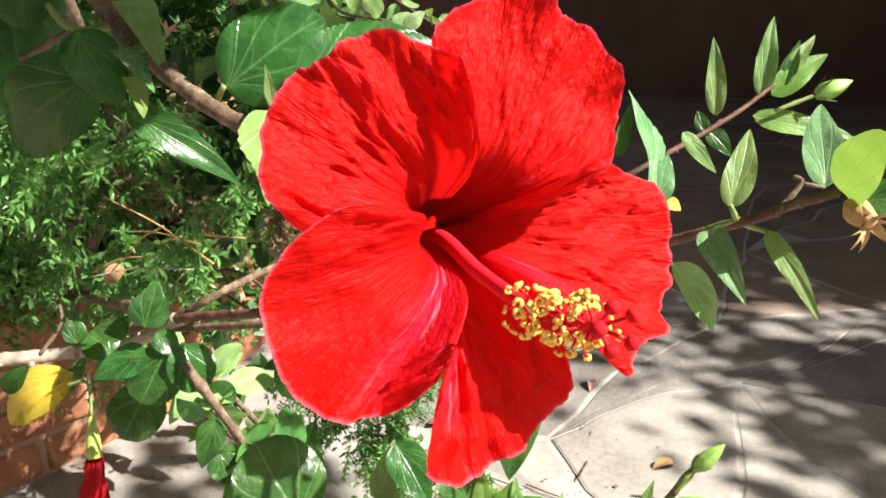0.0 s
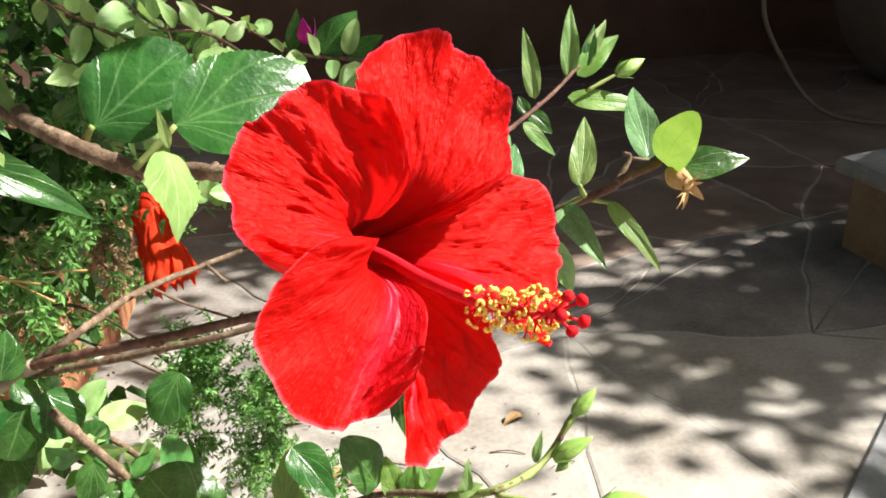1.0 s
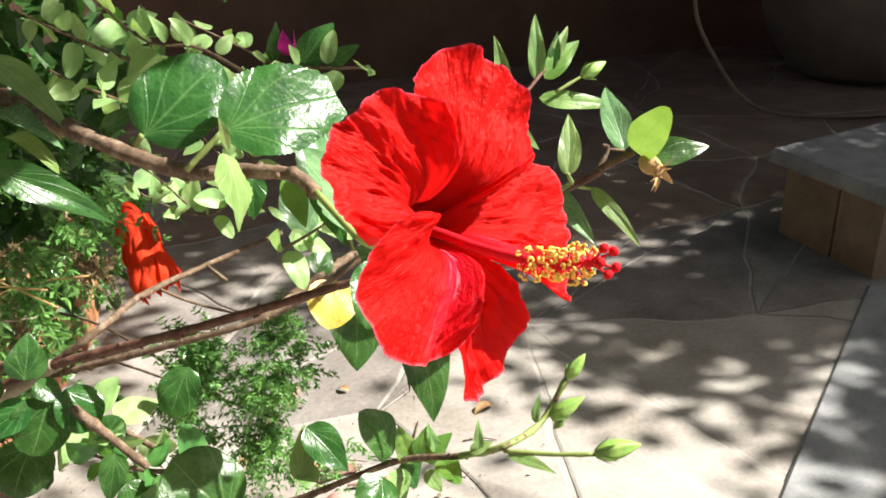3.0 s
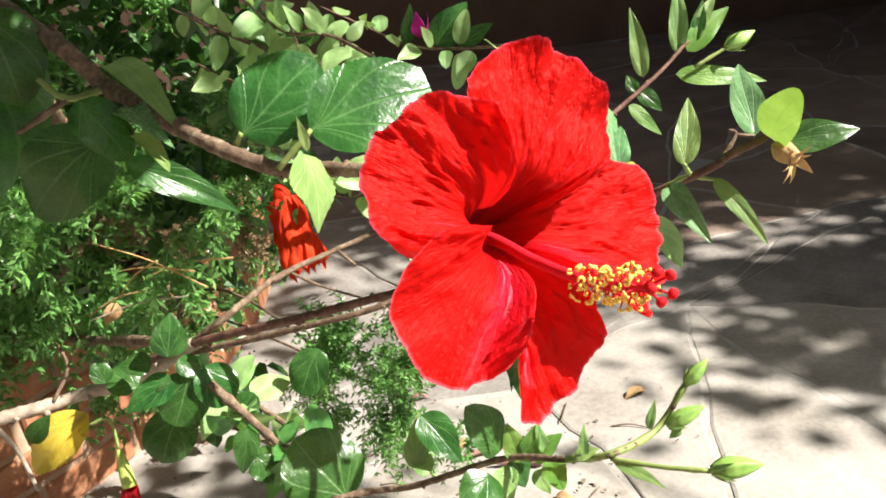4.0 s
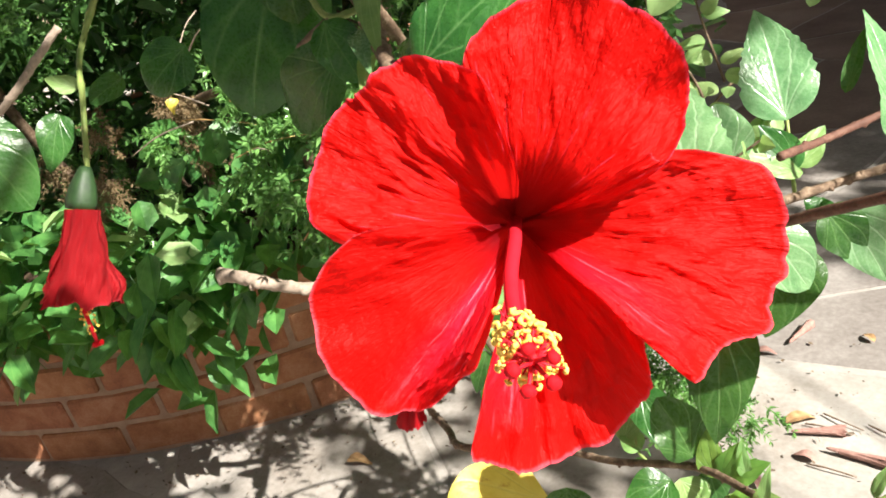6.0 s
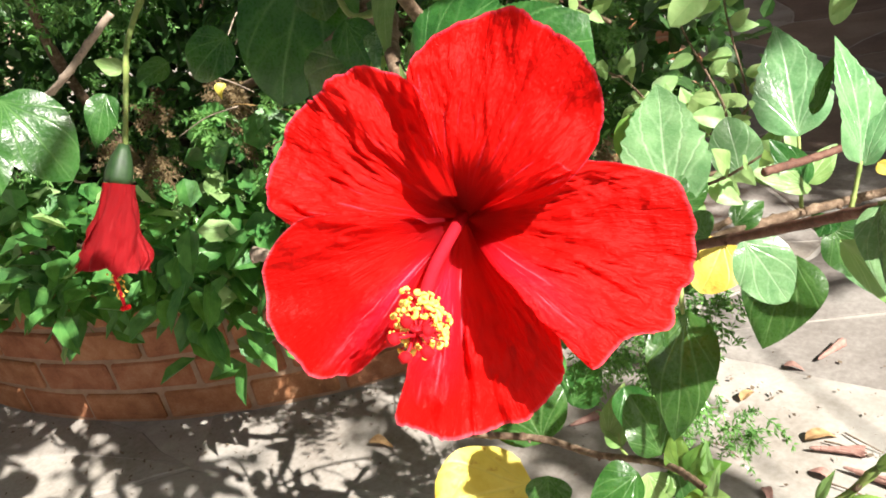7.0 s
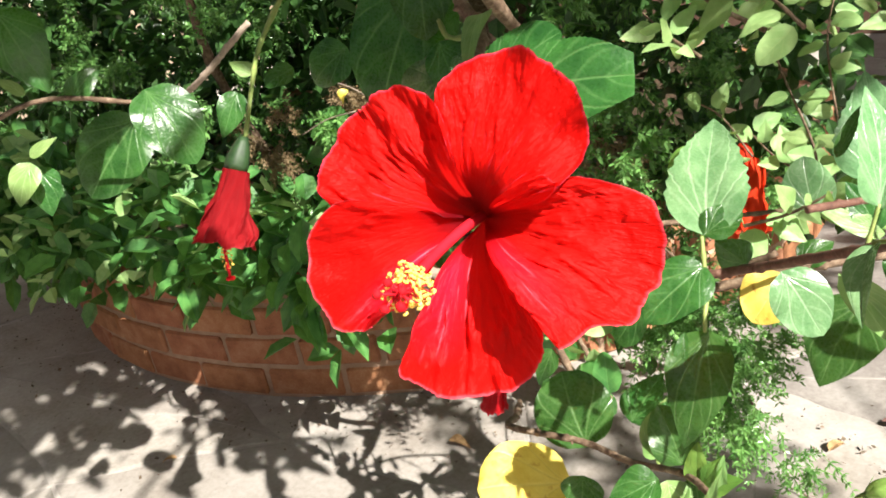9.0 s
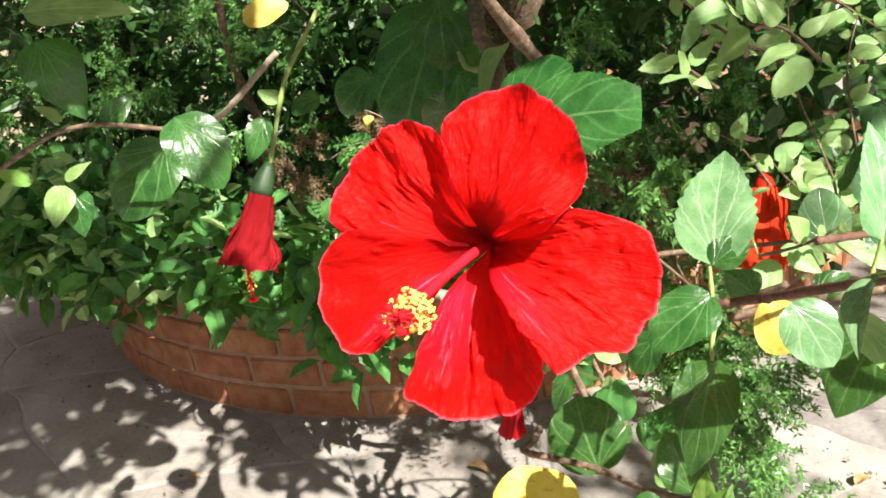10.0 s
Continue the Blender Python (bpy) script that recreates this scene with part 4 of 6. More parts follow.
def anther(parent, at, d):
    ob = new("anther", ANTHERS[rng.randrange(4)])
    ob.parent, ob.location = parent, at
    ob.rotation_euler = d.to_track_quat("Z", "Y").to_euler()
    ob.rotation_euler.rotate_axis("Z", rng.uniform(0, 6.28))
    ob.rotation_euler.rotate_axis("X", rng.uniform(-0.9, 0.9))
    sc = rng.uniform(0.62, 0.95)
    ob.scale = (sc, sc, sc)


for i in range(86):
    k = 0.60 + 0.375 * (i + rng.random()) / 86
    idx = min(len(col_line) - 2, int(k * (len(col_line) - 1)))
    pos = col_line[idx].lerp(col_line[idx + 1], k * (len(col_line) - 1) - idx)
    d = (col_line[idx + 1] - col_line[idx]).normalized()
    out = d.orthogonal().normalized()
    out.rotate(Matrix.Rotation(i * 2.4, 3, d))
    end = pos + out * rng.uniform(0.0034, 0.0078) + d * rng.uniform(-0.001, 0.003)
    v, f = tube_data([pos, pos.lerp(end, 0.5) + d * 0.0006, end], [0.00032, 0.00028, 0.00025], 5, 0.0)
    mesh_ob("filament", v, f, STYLE, column)
    anther(column, end, out)
tipd = (col_line[-1] - col_line[-3]).normalized()
for i in range(5):
    out = tipd.orthogonal().normalized()
    out.rotate(Matrix.Rotation(i * 2 * math.pi / 5 + 0.4, 3, tipd))
    end = TIP + tipd * 0.0058 + out * 0.0046
    v, f = tube_data([TIP - tipd * 0.002, TIP + tipd * 0.002 + out * 0.002, end], [0.0008, 0.0005, 0.0004], 6, 0.0)
    arm = mesh_ob("style_arm", v, f, STYLE, column)
    blob("stigma", end, 0.0018, STIGMA, column, 0.85, i, "dark red velvety stigma")

# calyx and stalk behind the flower
back = in_flower(1.5, -6.5, -34)
v, f = lathe([back.lerp(back - AXIS * 0.024, k / 6) for k in range(7)], [0.0078, 0.0084, 0.0080, 0.0070, 0.0055, 0.0038, 0.0022], 15, 5, 0.06)
mesh_ob("calyx", v, f, BUDGREEN, flower, label="green calyx")
tube("flower_stalk", [back - AXIS * 0.022, back - AXIS * 0.029 + Vector((0, 0, 0.004)), Vector((0.0485, 0.392, 0.7605))], 0.0019, 0.0019, STEMGREEN, flower, 8, 8, 0.05, False)


# ---- branches and leaves of the hibiscus ----
upper_branch = twig('hibiscus_branch', [(-0.247, 0.671, 0.863), (-0.163, 0.585, 0.822), (-0.141, 0.580, 0.796), (-0.062, 0.479, 0.778), (-0.017, 0.451, 0.762), (0.011, 0.429, 0.765), (0.038, 0.408, 0.766), (0.049, 0.392, 0.760)], 0.0070, 0.0036, BARK, label="knobbly brown hibiscus branch bearing large glossy leaves")
leaf(upper_branch, (-0.034, 0.464, 0.780), (0.012, 0.483, 0.813), 0.0474, (0.046, -0.878, 0.476), 'crenate', LEAF, 0.12, 0.12)
leaf(upper_branch, (0.007, 0.439, 0.784), (0.074, 0.463, 0.793), 0.0520, (-0.060, -0.866, 0.497), 'blunt', LEAF, 0.20, 0.10)
stem(upper_branch, [(-0.044, 0.470, 0.768), (-0.034, 0.464, 0.781)], 0.0018, 0.0015, STEMGREEN)
stem(upper_branch, [(-0.013, 0.437, 0.766), (0.008, 0.439, 0.784)], 0.0018, 0.0015, STEMGREEN)
leaf(upper_branch, (0.008, 0.396, 0.784), (0.012, 0.381, 0.749), 0.0400, (0.94, -0.32, 0.10), 'toothed', PALELEAF, 0.10, 0.15)
leaf(upper_branch, (0.010, 0.396, 0.785), (0.008, 0.397, 0.802), 0.0048, (0.134, -0.897, 0.422), 'narrow', PALELEAF, 0.30, 0.00)
leaf(upper_branch, (-0.149, 0.588, 0.742), (-0.078, 0.602, 0.685), 0.0259, (0.328, -0.831, 0.449), 'narrow', LEAF, 0.35, 0.15)
# the next two leaves wear paler greens to imitate sun on them
leaf(upper_branch, (-0.139, 0.587, 0.810), (-0.073, 0.484, 0.791), 0.0220, (0.327, -0.765, 0.555), 'ovate', PALELEAF, 0.20, 0.20)
leaf(upper_branch, (-0.138, 0.573, 0.781), (-0.079, 0.480, 0.784), 0.0200, (0.298, -0.676, 0.674), 'ovate', SUNLEAF, 0.20, 0.20)
leaf(upper_branch, (-0.126, 0.566, 0.763), (-0.082, 0.473, 0.772), 0.0131, (0.353, -0.807, 0.474), 'round', PALELEAF, 0.20, 0.20)
leaf(upper_branch, (-0.056, 0.481, 0.780), (-0.033, 0.471, 0.794), 0.0129, (0.249, -0.727, 0.640), 'ovate', LEAF, 0.20, 0.20)
stem(upper_branch, [(-0.141, 0.580, 0.796), (-0.166, 0.570, 0.794), (-0.184, 0.577, 0.808)], 0.0028, 0.0020, STEMGREEN)
stem(upper_branch, [(-0.166, 0.570, 0.794), (-0.212, 0.579, 0.773)], 0.0025, 0.0020, BARK)
leaf(upper_branch, (-0.229, 0.610, 0.848), (-0.249, 0.546, 0.733), 0.1011, (0.504, -0.672, 0.543), 'round', LEAF, 0.10, 0.20)
leaf(upper_branch, (-0.135, 0.529, 0.774), (-0.197, 0.526, 0.730), 0.0578, (0.446, -0.665, 0.599), 'round', LEAF, 0.15, 0.20)
leaf(upper_branch, (-0.146, 0.537, 0.798), (-0.121, 0.526, 0.758), 0.0335, (0.418, -0.704, 0.574), 'round', LEAF, 0.15, 0.10)
leaf(upper_branch, (-0.213, 0.591, 0.856), (-0.194, 0.567, 0.795), 0.0564, (0.483, -0.714, 0.507), 'round', LEAF, 0.15, 0.20)
leaf(upper_branch, (-0.390, 0.634, 0.776), (-0.429, 0.604, 0.743), 0.0545, (0.593, -0.587, 0.551), 'round', LEAF, 0.15, 0.20)
long_branch = twig('hibiscus_branch', [(-0.217, 0.655, 0.534), (-0.152, 0.626, 0.565), (-0.046, 0.577, 0.601), (0.082, 0.510, 0.653), (0.114, 0.507, 0.664), (0.215, 0.451, 0.723), (0.238, 0.457, 0.730), (0.264, 0.465, 0.735)], 0.0040, 0.0024, REDBARK, label="thin brown hibiscus branch with leaves, dry calyx at its tip")
twig('hibiscus_branch', [(-0.214, 0.672, 0.528), (-0.156, 0.640, 0.549), (-0.050, 0.598, 0.581), (0.029, 0.583, 0.602), (0.103, 0.579, 0.642)], 0.0034, 0.0022, BARK, label="thin brown hibiscus branch running beside a twin")
thin_branch = twig('hibiscus_branch', [(-0.154, 0.627, 0.565), (-0.113, 0.626, 0.590), (-0.083, 0.678, 0.591), (-0.031, 0.723, 0.591), (0.045, 0.764, 0.597)], 0.0034, 0.0020, BARK, label="thin grey-brown twig rising through the shrub")
stem(thin_branch, [(-0.069, 0.684, 0.591), (-0.044, 0.688, 0.571), (-0.007, 0.672, 0.561)], 0.0015, 0.0010, BARK)
stem(thin_branch, [(-0.029, 0.722, 0.591), (-0.013, 0.712, 0.577)], 0.0016, 0.0014, BARK)
leaf(long_branch, (0.209, 0.446, 0.732), (0.220, 0.471, 0.765), 0.0147, (-0.318, -0.848, 0.423), 'ovate', PALELEAF, 0.30, 0.10)
stem(long_branch, [(0.209, 0.446, 0.733), (0.215, 0.451, 0.723)], 0.0013, 0.0012, STEMGREEN)
leaf(long_branch, (0.258, 0.466, 0.737), (0.269, 0.518, 0.770), 0.0195, (-0.372, -0.802, 0.467), 'ovate', SUNLEAF, 0.30, 0.10)
leaf(long_branch, (0.268, 0.465, 0.734), (0.250, 0.407, 0.776), 0.0244, (-0.424, -0.807, 0.412), 'crenate', YELLOWGREEN, 0.15, 0.10)
leaf(long_branch, (0.271, 0.462, 0.732), (0.316, 0.456, 0.737), 0.0207, (-0.396, -0.663, 0.636), 'ovate', LEAF, 0.25, 0.10)
leaf(long_branch, (0.201, 0.450, 0.720), (0.209, 0.406, 0.703), 0.0150, (-0.291, -0.763, 0.576), 'ovate', SUNLEAF, 0.65, 0.15)
leaf(long_branch, (0.231, 0.457, 0.718), (0.249, 0.422, 0.687), 0.0102, (-0.346, -0.741, 0.576), 'ovate', PALELEAF, 0.30, 0.05)
leaf(long_branch, (0.186, 0.450, 0.702), (0.220, 0.471, 0.653), 0.0175, (-0.178, -0.707, 0.685), 'ovate', PALELEAF, 0.65, 0.10)
stem(long_branch, [(0.231, 0.457, 0.717), (0.215, 0.451, 0.723)], 0.0012, 0.0012, STEMGREEN)
stem(long_branch, [(0.216, 0.451, 0.725), (0.200, 0.450, 0.720)], 0.0012, 0.0012, STEMGREEN)
stem(long_branch, [(0.237, 0.462, 0.727), (0.247, 0.467, 0.739), (0.243, 0.468, 0.742)], 0.0016, 0.0010, BARK)
stem(long_branch, [(0.247, 0.467, 0.739), (0.258, 0.466, 0.737)], 0.0010, 0.0010, BARK)
dry_calyx(long_branch, (0.267, 0.460, 0.732), (0.277, 0.431, 0.724))
upright_twig = twig('hibiscus_branch', [(0.127, 0.567, 0.682), (0.157, 0.618, 0.677), (0.204, 0.677, 0.682), (0.281, 0.720, 0.716), (0.321, 0.748, 0.738)], 0.0026, 0.0018, REDBARK, label="green hibiscus twig with a tuft of young leaves and a bud")
leaf(upright_twig, (0.271, 0.720, 0.717), (0.267, 0.746, 0.776), 0.0159, (-0.271, -0.901, 0.338), 'ovate', PALELEAF, 0.30, 0.05)
leaf(upright_twig, (0.310, 0.744, 0.729), (0.320, 0.771, 0.791), 0.0173, (-0.320, -0.894, 0.315), 'ovate', PALELEAF, 0.30, 0.10)
leaf(upright_twig, (0.319, 0.744, 0.730), (0.364, 0.759, 0.763), 0.0221, (-0.351, -0.876, 0.331), 'ovate', YELLOWGREEN, 0.30, 0.10)
leaf(upright_twig, (0.326, 0.748, 0.738), (0.353, 0.765, 0.777), 0.0144, (-0.349, -0.882, 0.316), 'ovate', PALELEAF, 0.30, 0.10)
leaf(upright_twig, (0.326, 0.747, 0.736), (0.341, 0.763, 0.773), 0.0135, (-0.342, -0.883, 0.321), 'narrow', LEAF, 0.30, 0.10)
leaf(upright_twig, (0.284, 0.673, 0.728), (0.361, 0.667, 0.714), 0.0182, (-0.317, -0.748, 0.583), 'ovate', YELLOWGREEN, 0.15, 0.10)
leaf(upright_twig, (0.265, 0.716, 0.707), (0.284, 0.707, 0.688), 0.0159, (-0.256, -0.800, 0.543), 'ovate', LEAF, 0.20, 0.10)
leaf(upright_twig, (0.262, 0.715, 0.706), (0.256, 0.722, 0.721), 0.0122, (-0.238, -0.816, 0.527), 'ovate', LEAF, 0.20, 0.10)
bud(upright_twig, (0.326, 0.673, 0.744), (0.352, 0.678, 0.754), 0.0062)
stem(upright_twig, [(0.298, 0.668, 0.733), (0.326, 0.673, 0.744)], 0.0016, 0.0014, STEMGREEN)
stem(long_branch, [(0.184, 0.494, 0.696), (0.185, 0.499, 0.706), (0.186, 0.504, 0.717)], 0.0012, 0.0010, STEMGREEN)
leaf(long_branch, (0.186, 0.503, 0.716), (0.172, 0.525, 0.773), 0.0350, (0.865, -0.48, 0.10), 'toothed', SUNLEAF, 0.25, 0.10)
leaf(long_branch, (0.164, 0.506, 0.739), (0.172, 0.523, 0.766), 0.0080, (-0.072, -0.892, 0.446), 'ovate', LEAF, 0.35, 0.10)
leaf(long_branch, (0.188, 0.503, 0.715), (0.193, 0.517, 0.739), 0.0140, (-0.082, -0.603, 0.793), 'ovate', SUNLEAF, 0.10, 0.10)
leaf(long_branch, (0.201, 0.525, 0.749), (0.222, 0.521, 0.727), 0.0091, (-0.149, -0.834, 0.531), 'ovate', PALELEAF, 0.20, 0.10)
leaf(long_branch, (0.193, 0.505, 0.716), (0.201, 0.505, 0.710), 0.0072, (-0.123, -0.808, 0.577), 'ovate', YELLOW, 0.20, 0.10)
lower_branch = twig('hibiscus_branch', [(-0.335, 0.766, 0.249), (-0.192, 0.609, 0.377), (-0.099, 0.505, 0.466), (-0.023, 0.508, 0.479), (0.023, 0.502, 0.484), (0.091, 0.467, 0.527), (0.130, 0.436, 0.545), (0.153, 0.411, 0.566), (0.187, 0.432, 0.562), (0.208, 0.438, 0.589)], 0.0042, 0.0018, BARK, label="brown hibiscus branch tipped with green flower buds")
stem(lower_branch, [(0.130, 0.436, 0.545), (0.153, 0.411, 0.566), (0.187, 0.432, 0.562), (0.208, 0.438, 0.589)], 0.0026, 0.0020, STEMGREEN)
bud(lower_branch, (0.208, 0.438, 0.589), (0.223, 0.441, 0.604), 0.0042)
stem(lower_branch, [(0.152, 0.410, 0.563), (0.177, 0.394, 0.566), (0.202, 0.380, 0.570)], 0.0016, 0.0015, STEMGREEN)
bud(lower_branch, (0.202, 0.380, 0.570), (0.230, 0.374, 0.575), 0.0062)
bud(lower_branch, (0.194, 0.431, 0.564), (0.218, 0.430, 0.577), 0.0052)
leaf(lower_branch, (0.154, 0.409, 0.562), (0.177, 0.382, 0.560), 0.0085, (-0.236, -0.555, 0.797), 'narrow', PALELEAF, 0.20, 0.10)
leaf(lower_branch, (0.183, 0.433, 0.562), (0.189, 0.440, 0.580), 0.0061, (-0.271, -0.628, 0.729), 'narrow', PALELEAF, 0.20, 0.10)
leaf(lower_branch, (0.202, 0.428, 0.563), (0.194, 0.428, 0.557), 0.0061, (-0.287, -0.608, 0.740), 'narrow', PALELEAF, 0.20, 0.10)
leaf(lower_branch, (0.136, 0.414, 0.563), (0.139, 0.422, 0.583), 0.0065, (-0.206, -0.630, 0.749), 'narrow', PALELEAF, 0.20, 0.10)
leaf(lower_branch, (0.131, 0.416, 0.563), (0.146, 0.414, 0.569), 0.0087, (-0.182, -0.549, 0.816), 'ovate', PALELEAF, 0.20, 0.10)
leaf(lower_branch, (0.122, 0.458, 0.527), (0.121, 0.411, 0.546), 0.0175, (-0.158, -0.577, 0.801), 'round', YELLOWGREEN, 0.20, 0.10)
leaf(lower_branch, (0.104, 0.462, 0.526), (0.117, 0.470, 0.551), 0.0135, (-0.138, -0.603, 0.786), 'ovate', YELLOWGREEN, 0.20, 0.10)
leaf(lower_branch, (0.102, 0.463, 0.525), (0.096, 0.476, 0.550), 0.0175, (-0.114, -0.571, 0.813), 'ovate', YELLOWGREEN, 0.20, 0.10)
leaf(lower_branch, (0.110, 0.461, 0.527), (0.132, 0.463, 0.545), 0.0159, (-0.143, -0.562, 0.815), 'ovate', YELLOWGREEN, 0.20, 0.10)
leaf(lower_branch, (0.096, 0.463, 0.522), (0.087, 0.459, 0.508), 0.0119, (-0.109, -0.583, 0.805), 'ovate', PALELEAF, 0.20, 0.10)
leaf(lower_branch, (0.111, 0.458, 0.521), (0.119, 0.449, 0.506), 0.0119, (-0.141, -0.573, 0.807), 'ovate', PALELEAF, 0.20, 0.10)
leaf(lower_branch, (0.120, 0.460, 0.532), (0.116, 0.471, 0.552), 0.0088, (-0.148, -0.605, 0.783), 'narrow', PALELEAF, 0.20, 0.10)
leaf(lower_branch, (0.034, 0.541, 0.519), (0.062, 0.518, 0.486), 0.0289, (-0.042, -0.585, 0.810), 'ovate', LEAF, 0.30, 0.10)
leaf(lower_branch, (0.024, 0.526, 0.480), (0.033, 0.543, 0.521), 0.0193, (-0.022, -0.662, 0.749), 'ovate', PALELEAF, 0.30, 0.10)
leaf(lower_branch, (0.038, 0.522, 0.480), (0.020, 0.531, 0.488), 0.0175, (-0.023, -0.645, 0.764), 'ovate', PALELEAF, 0.30, 0.10)
stem(lower_branch, [(0.043, 0.518, 0.473), (0.034, 0.524, 0.482), (0.033, 0.541, 0.518)], 0.0012, 0.0010, STEMGREEN)
leaf(lower_branch, (-0.031, 0.523, 0.460), (-0.067, 0.543, 0.513), 0.0684, (0.170, -0.547, 0.820), 'disc', LEAF, 0.08, 0.08)
leaf(lower_branch, (-0.028, 0.493, 0.446), (-0.080, 0.436, 0.455), 0.0797, (0.376, -0.367, 0.851), 'disc', YELLOW, 0.05, 0.05)
leaf(lower_branch, (0.089, 0.468, 0.533), (0.070, 0.474, 0.570), 0.0331, (0.222, -0.455, 0.863), 'round', LEAF, 0.20, 0.10)
leaf(lower_branch, (-0.083, 0.665, 0.376), (-0.067, 0.707, 0.419), 0.045, (0.266, -0.465, 0.844), 'toothed', LEAF, 0.20, 0.10)
leaf(lower_branch, (0.079, 0.455, 0.526), (0.056, 0.427, 0.514), 0.0302, (0.231, -0.407, 0.884), 'ovate', LEAF, 0.25, 0.10)
leaf(lower_branch, (0.083, 0.458, 0.525), (0.093, 0.452, 0.499), 0.0281, (0.202, -0.417, 0.886), 'ovate', PALELEAF, 0.25, 0.10)
leaf(lower_branch, (0.097, 0.470, 0.525), (0.104, 0.463, 0.502), 0.0216, (0.210, -0.483, 0.850), 'ovate', LEAF, 0.25, 0.10)
leaf(lower_branch, (-0.004, 0.480, 0.473), (-0.001, 0.469, 0.451), 0.0340, (0.304, -0.432, 0.849), 'round', LEAF, 0.25, 0.10)
leaf(long_branch, (0.096, 0.498, 0.686), (0.061, 0.577, 0.740), 0.0490, (0.271, -0.657, 0.703), 'toothed', SUNLEAF, 0.25, 0.15)
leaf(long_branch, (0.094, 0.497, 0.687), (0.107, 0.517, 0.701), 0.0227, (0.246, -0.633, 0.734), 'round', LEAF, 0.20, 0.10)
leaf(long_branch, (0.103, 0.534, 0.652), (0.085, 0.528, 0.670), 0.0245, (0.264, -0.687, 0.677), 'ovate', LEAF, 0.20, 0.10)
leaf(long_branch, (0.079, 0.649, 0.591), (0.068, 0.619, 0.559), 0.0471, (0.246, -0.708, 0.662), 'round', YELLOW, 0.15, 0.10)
leaf(long_branch, (0.117, 0.553, 0.643), (0.145, 0.554, 0.602), 0.0385, (0.170, -0.606, 0.777), 'round', SUNLEAF, 0.12, 0.12)
leaf(long_branch, (0.113, 0.733, 0.537), (0.097, 0.680, 0.474), 0.0672, (0.168, -0.662, 0.730), 'ovate', LEAF, 0.15, 0.12)
leaf(long_branch, (0.110, 0.470, 0.640), (0.113, 0.428, 0.583), 0.0385, (0.249, -0.587, 0.771), 'ovate', LEAF, 0.20, 0.15)
leaf(long_branch, (0.099, 0.461, 0.640), (0.099, 0.437, 0.602), 0.0083, (0.307, -0.668, 0.678), 'narrow', LEAF, 0.30, 0.10)
leaf(long_branch, (0.097, 0.491, 0.671), (0.077, 0.453, 0.646), 0.0379, (0.320, -0.515, 0.795), 'round', LEAF, 0.20, 0.10)
stem(long_branch, [(0.101, 0.490, 0.661), (0.106, 0.473, 0.651), (0.108, 0.468, 0.639)], 0.0018, 0.0012, STEMGREEN)
stem(long_branch, [(0.098, 0.489, 0.665), (0.093, 0.496, 0.687)], 0.0016, 0.0012, STEMGREEN)
leaf(long_branch, (0.047, 0.563, 0.719), (0.053, 0.545, 0.683), 0.0190, (-0.058, -0.793, 0.606), 'ovate', YELLOWGREEN, 0.20, 0.10)
leaf(long_branch, (0.063, 0.556, 0.714), (0.079, 0.531, 0.670), 0.0198, (-0.077, -0.666, 0.742), 'ovate', LEAF, 0.20, 0.10)
leaf(long_branch, (0.022, 0.659, 0.693), (0.019, 0.644, 0.658), 0.0230, (-0.009, -0.684, 0.729), 'ovate', LEAF, 0.20, 0.10)
rear_branch = twig('hibiscus_branch', [(0.008, 0.672, 0.551), (0.070, 0.707, 0.568), (0.113, 0.747, 0.570), (0.167, 0.795, 0.571), (0.225, 0.780, 0.595)], 0.0045, 0.0035, BARK, label="brown hibiscus branch, toothed leaves in a painted sunlit green")
leaf(rear_branch, (0.105, 0.774, 0.627), (0.075, 0.825, 0.710), 0.0619, (0.164, -0.680, 0.715), 'toothed', SUNLEAF, 0.25, 0.10)
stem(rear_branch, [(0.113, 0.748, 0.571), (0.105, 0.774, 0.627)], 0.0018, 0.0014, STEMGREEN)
leaf(rear_branch, (0.069, 0.730, 0.607), (0.055, 0.747, 0.654), 0.0420, (0.206, -0.671, 0.712), 'round', SUNLEAF, 0.20, 0.10)
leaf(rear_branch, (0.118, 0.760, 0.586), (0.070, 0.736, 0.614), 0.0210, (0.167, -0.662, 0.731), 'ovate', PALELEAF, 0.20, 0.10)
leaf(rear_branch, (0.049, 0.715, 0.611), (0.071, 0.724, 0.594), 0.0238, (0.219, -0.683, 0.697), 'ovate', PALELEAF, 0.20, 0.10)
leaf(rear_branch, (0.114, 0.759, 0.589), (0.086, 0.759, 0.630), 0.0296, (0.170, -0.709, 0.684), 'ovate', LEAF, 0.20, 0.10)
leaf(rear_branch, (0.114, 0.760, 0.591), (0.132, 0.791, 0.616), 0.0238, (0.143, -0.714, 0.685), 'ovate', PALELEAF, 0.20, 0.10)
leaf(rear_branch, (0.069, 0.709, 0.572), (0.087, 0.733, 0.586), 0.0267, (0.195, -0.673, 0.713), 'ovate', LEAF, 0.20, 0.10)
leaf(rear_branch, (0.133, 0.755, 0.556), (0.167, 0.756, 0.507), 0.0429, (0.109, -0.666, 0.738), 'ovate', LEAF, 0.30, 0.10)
leaf(rear_branch, (0.148, 0.769, 0.556), (0.183, 0.757, 0.487), 0.0525, (0.092, -0.665, 0.741), 'ovate', SUNLEAF, 0.30, 0.10)
leaf(rear_branch, (0.132, 0.760, 0.564), (0.127, 0.746, 0.549), 0.0238, (0.133, -0.679, 0.722), 'ovate', LEAF, 0.30, 0.10)
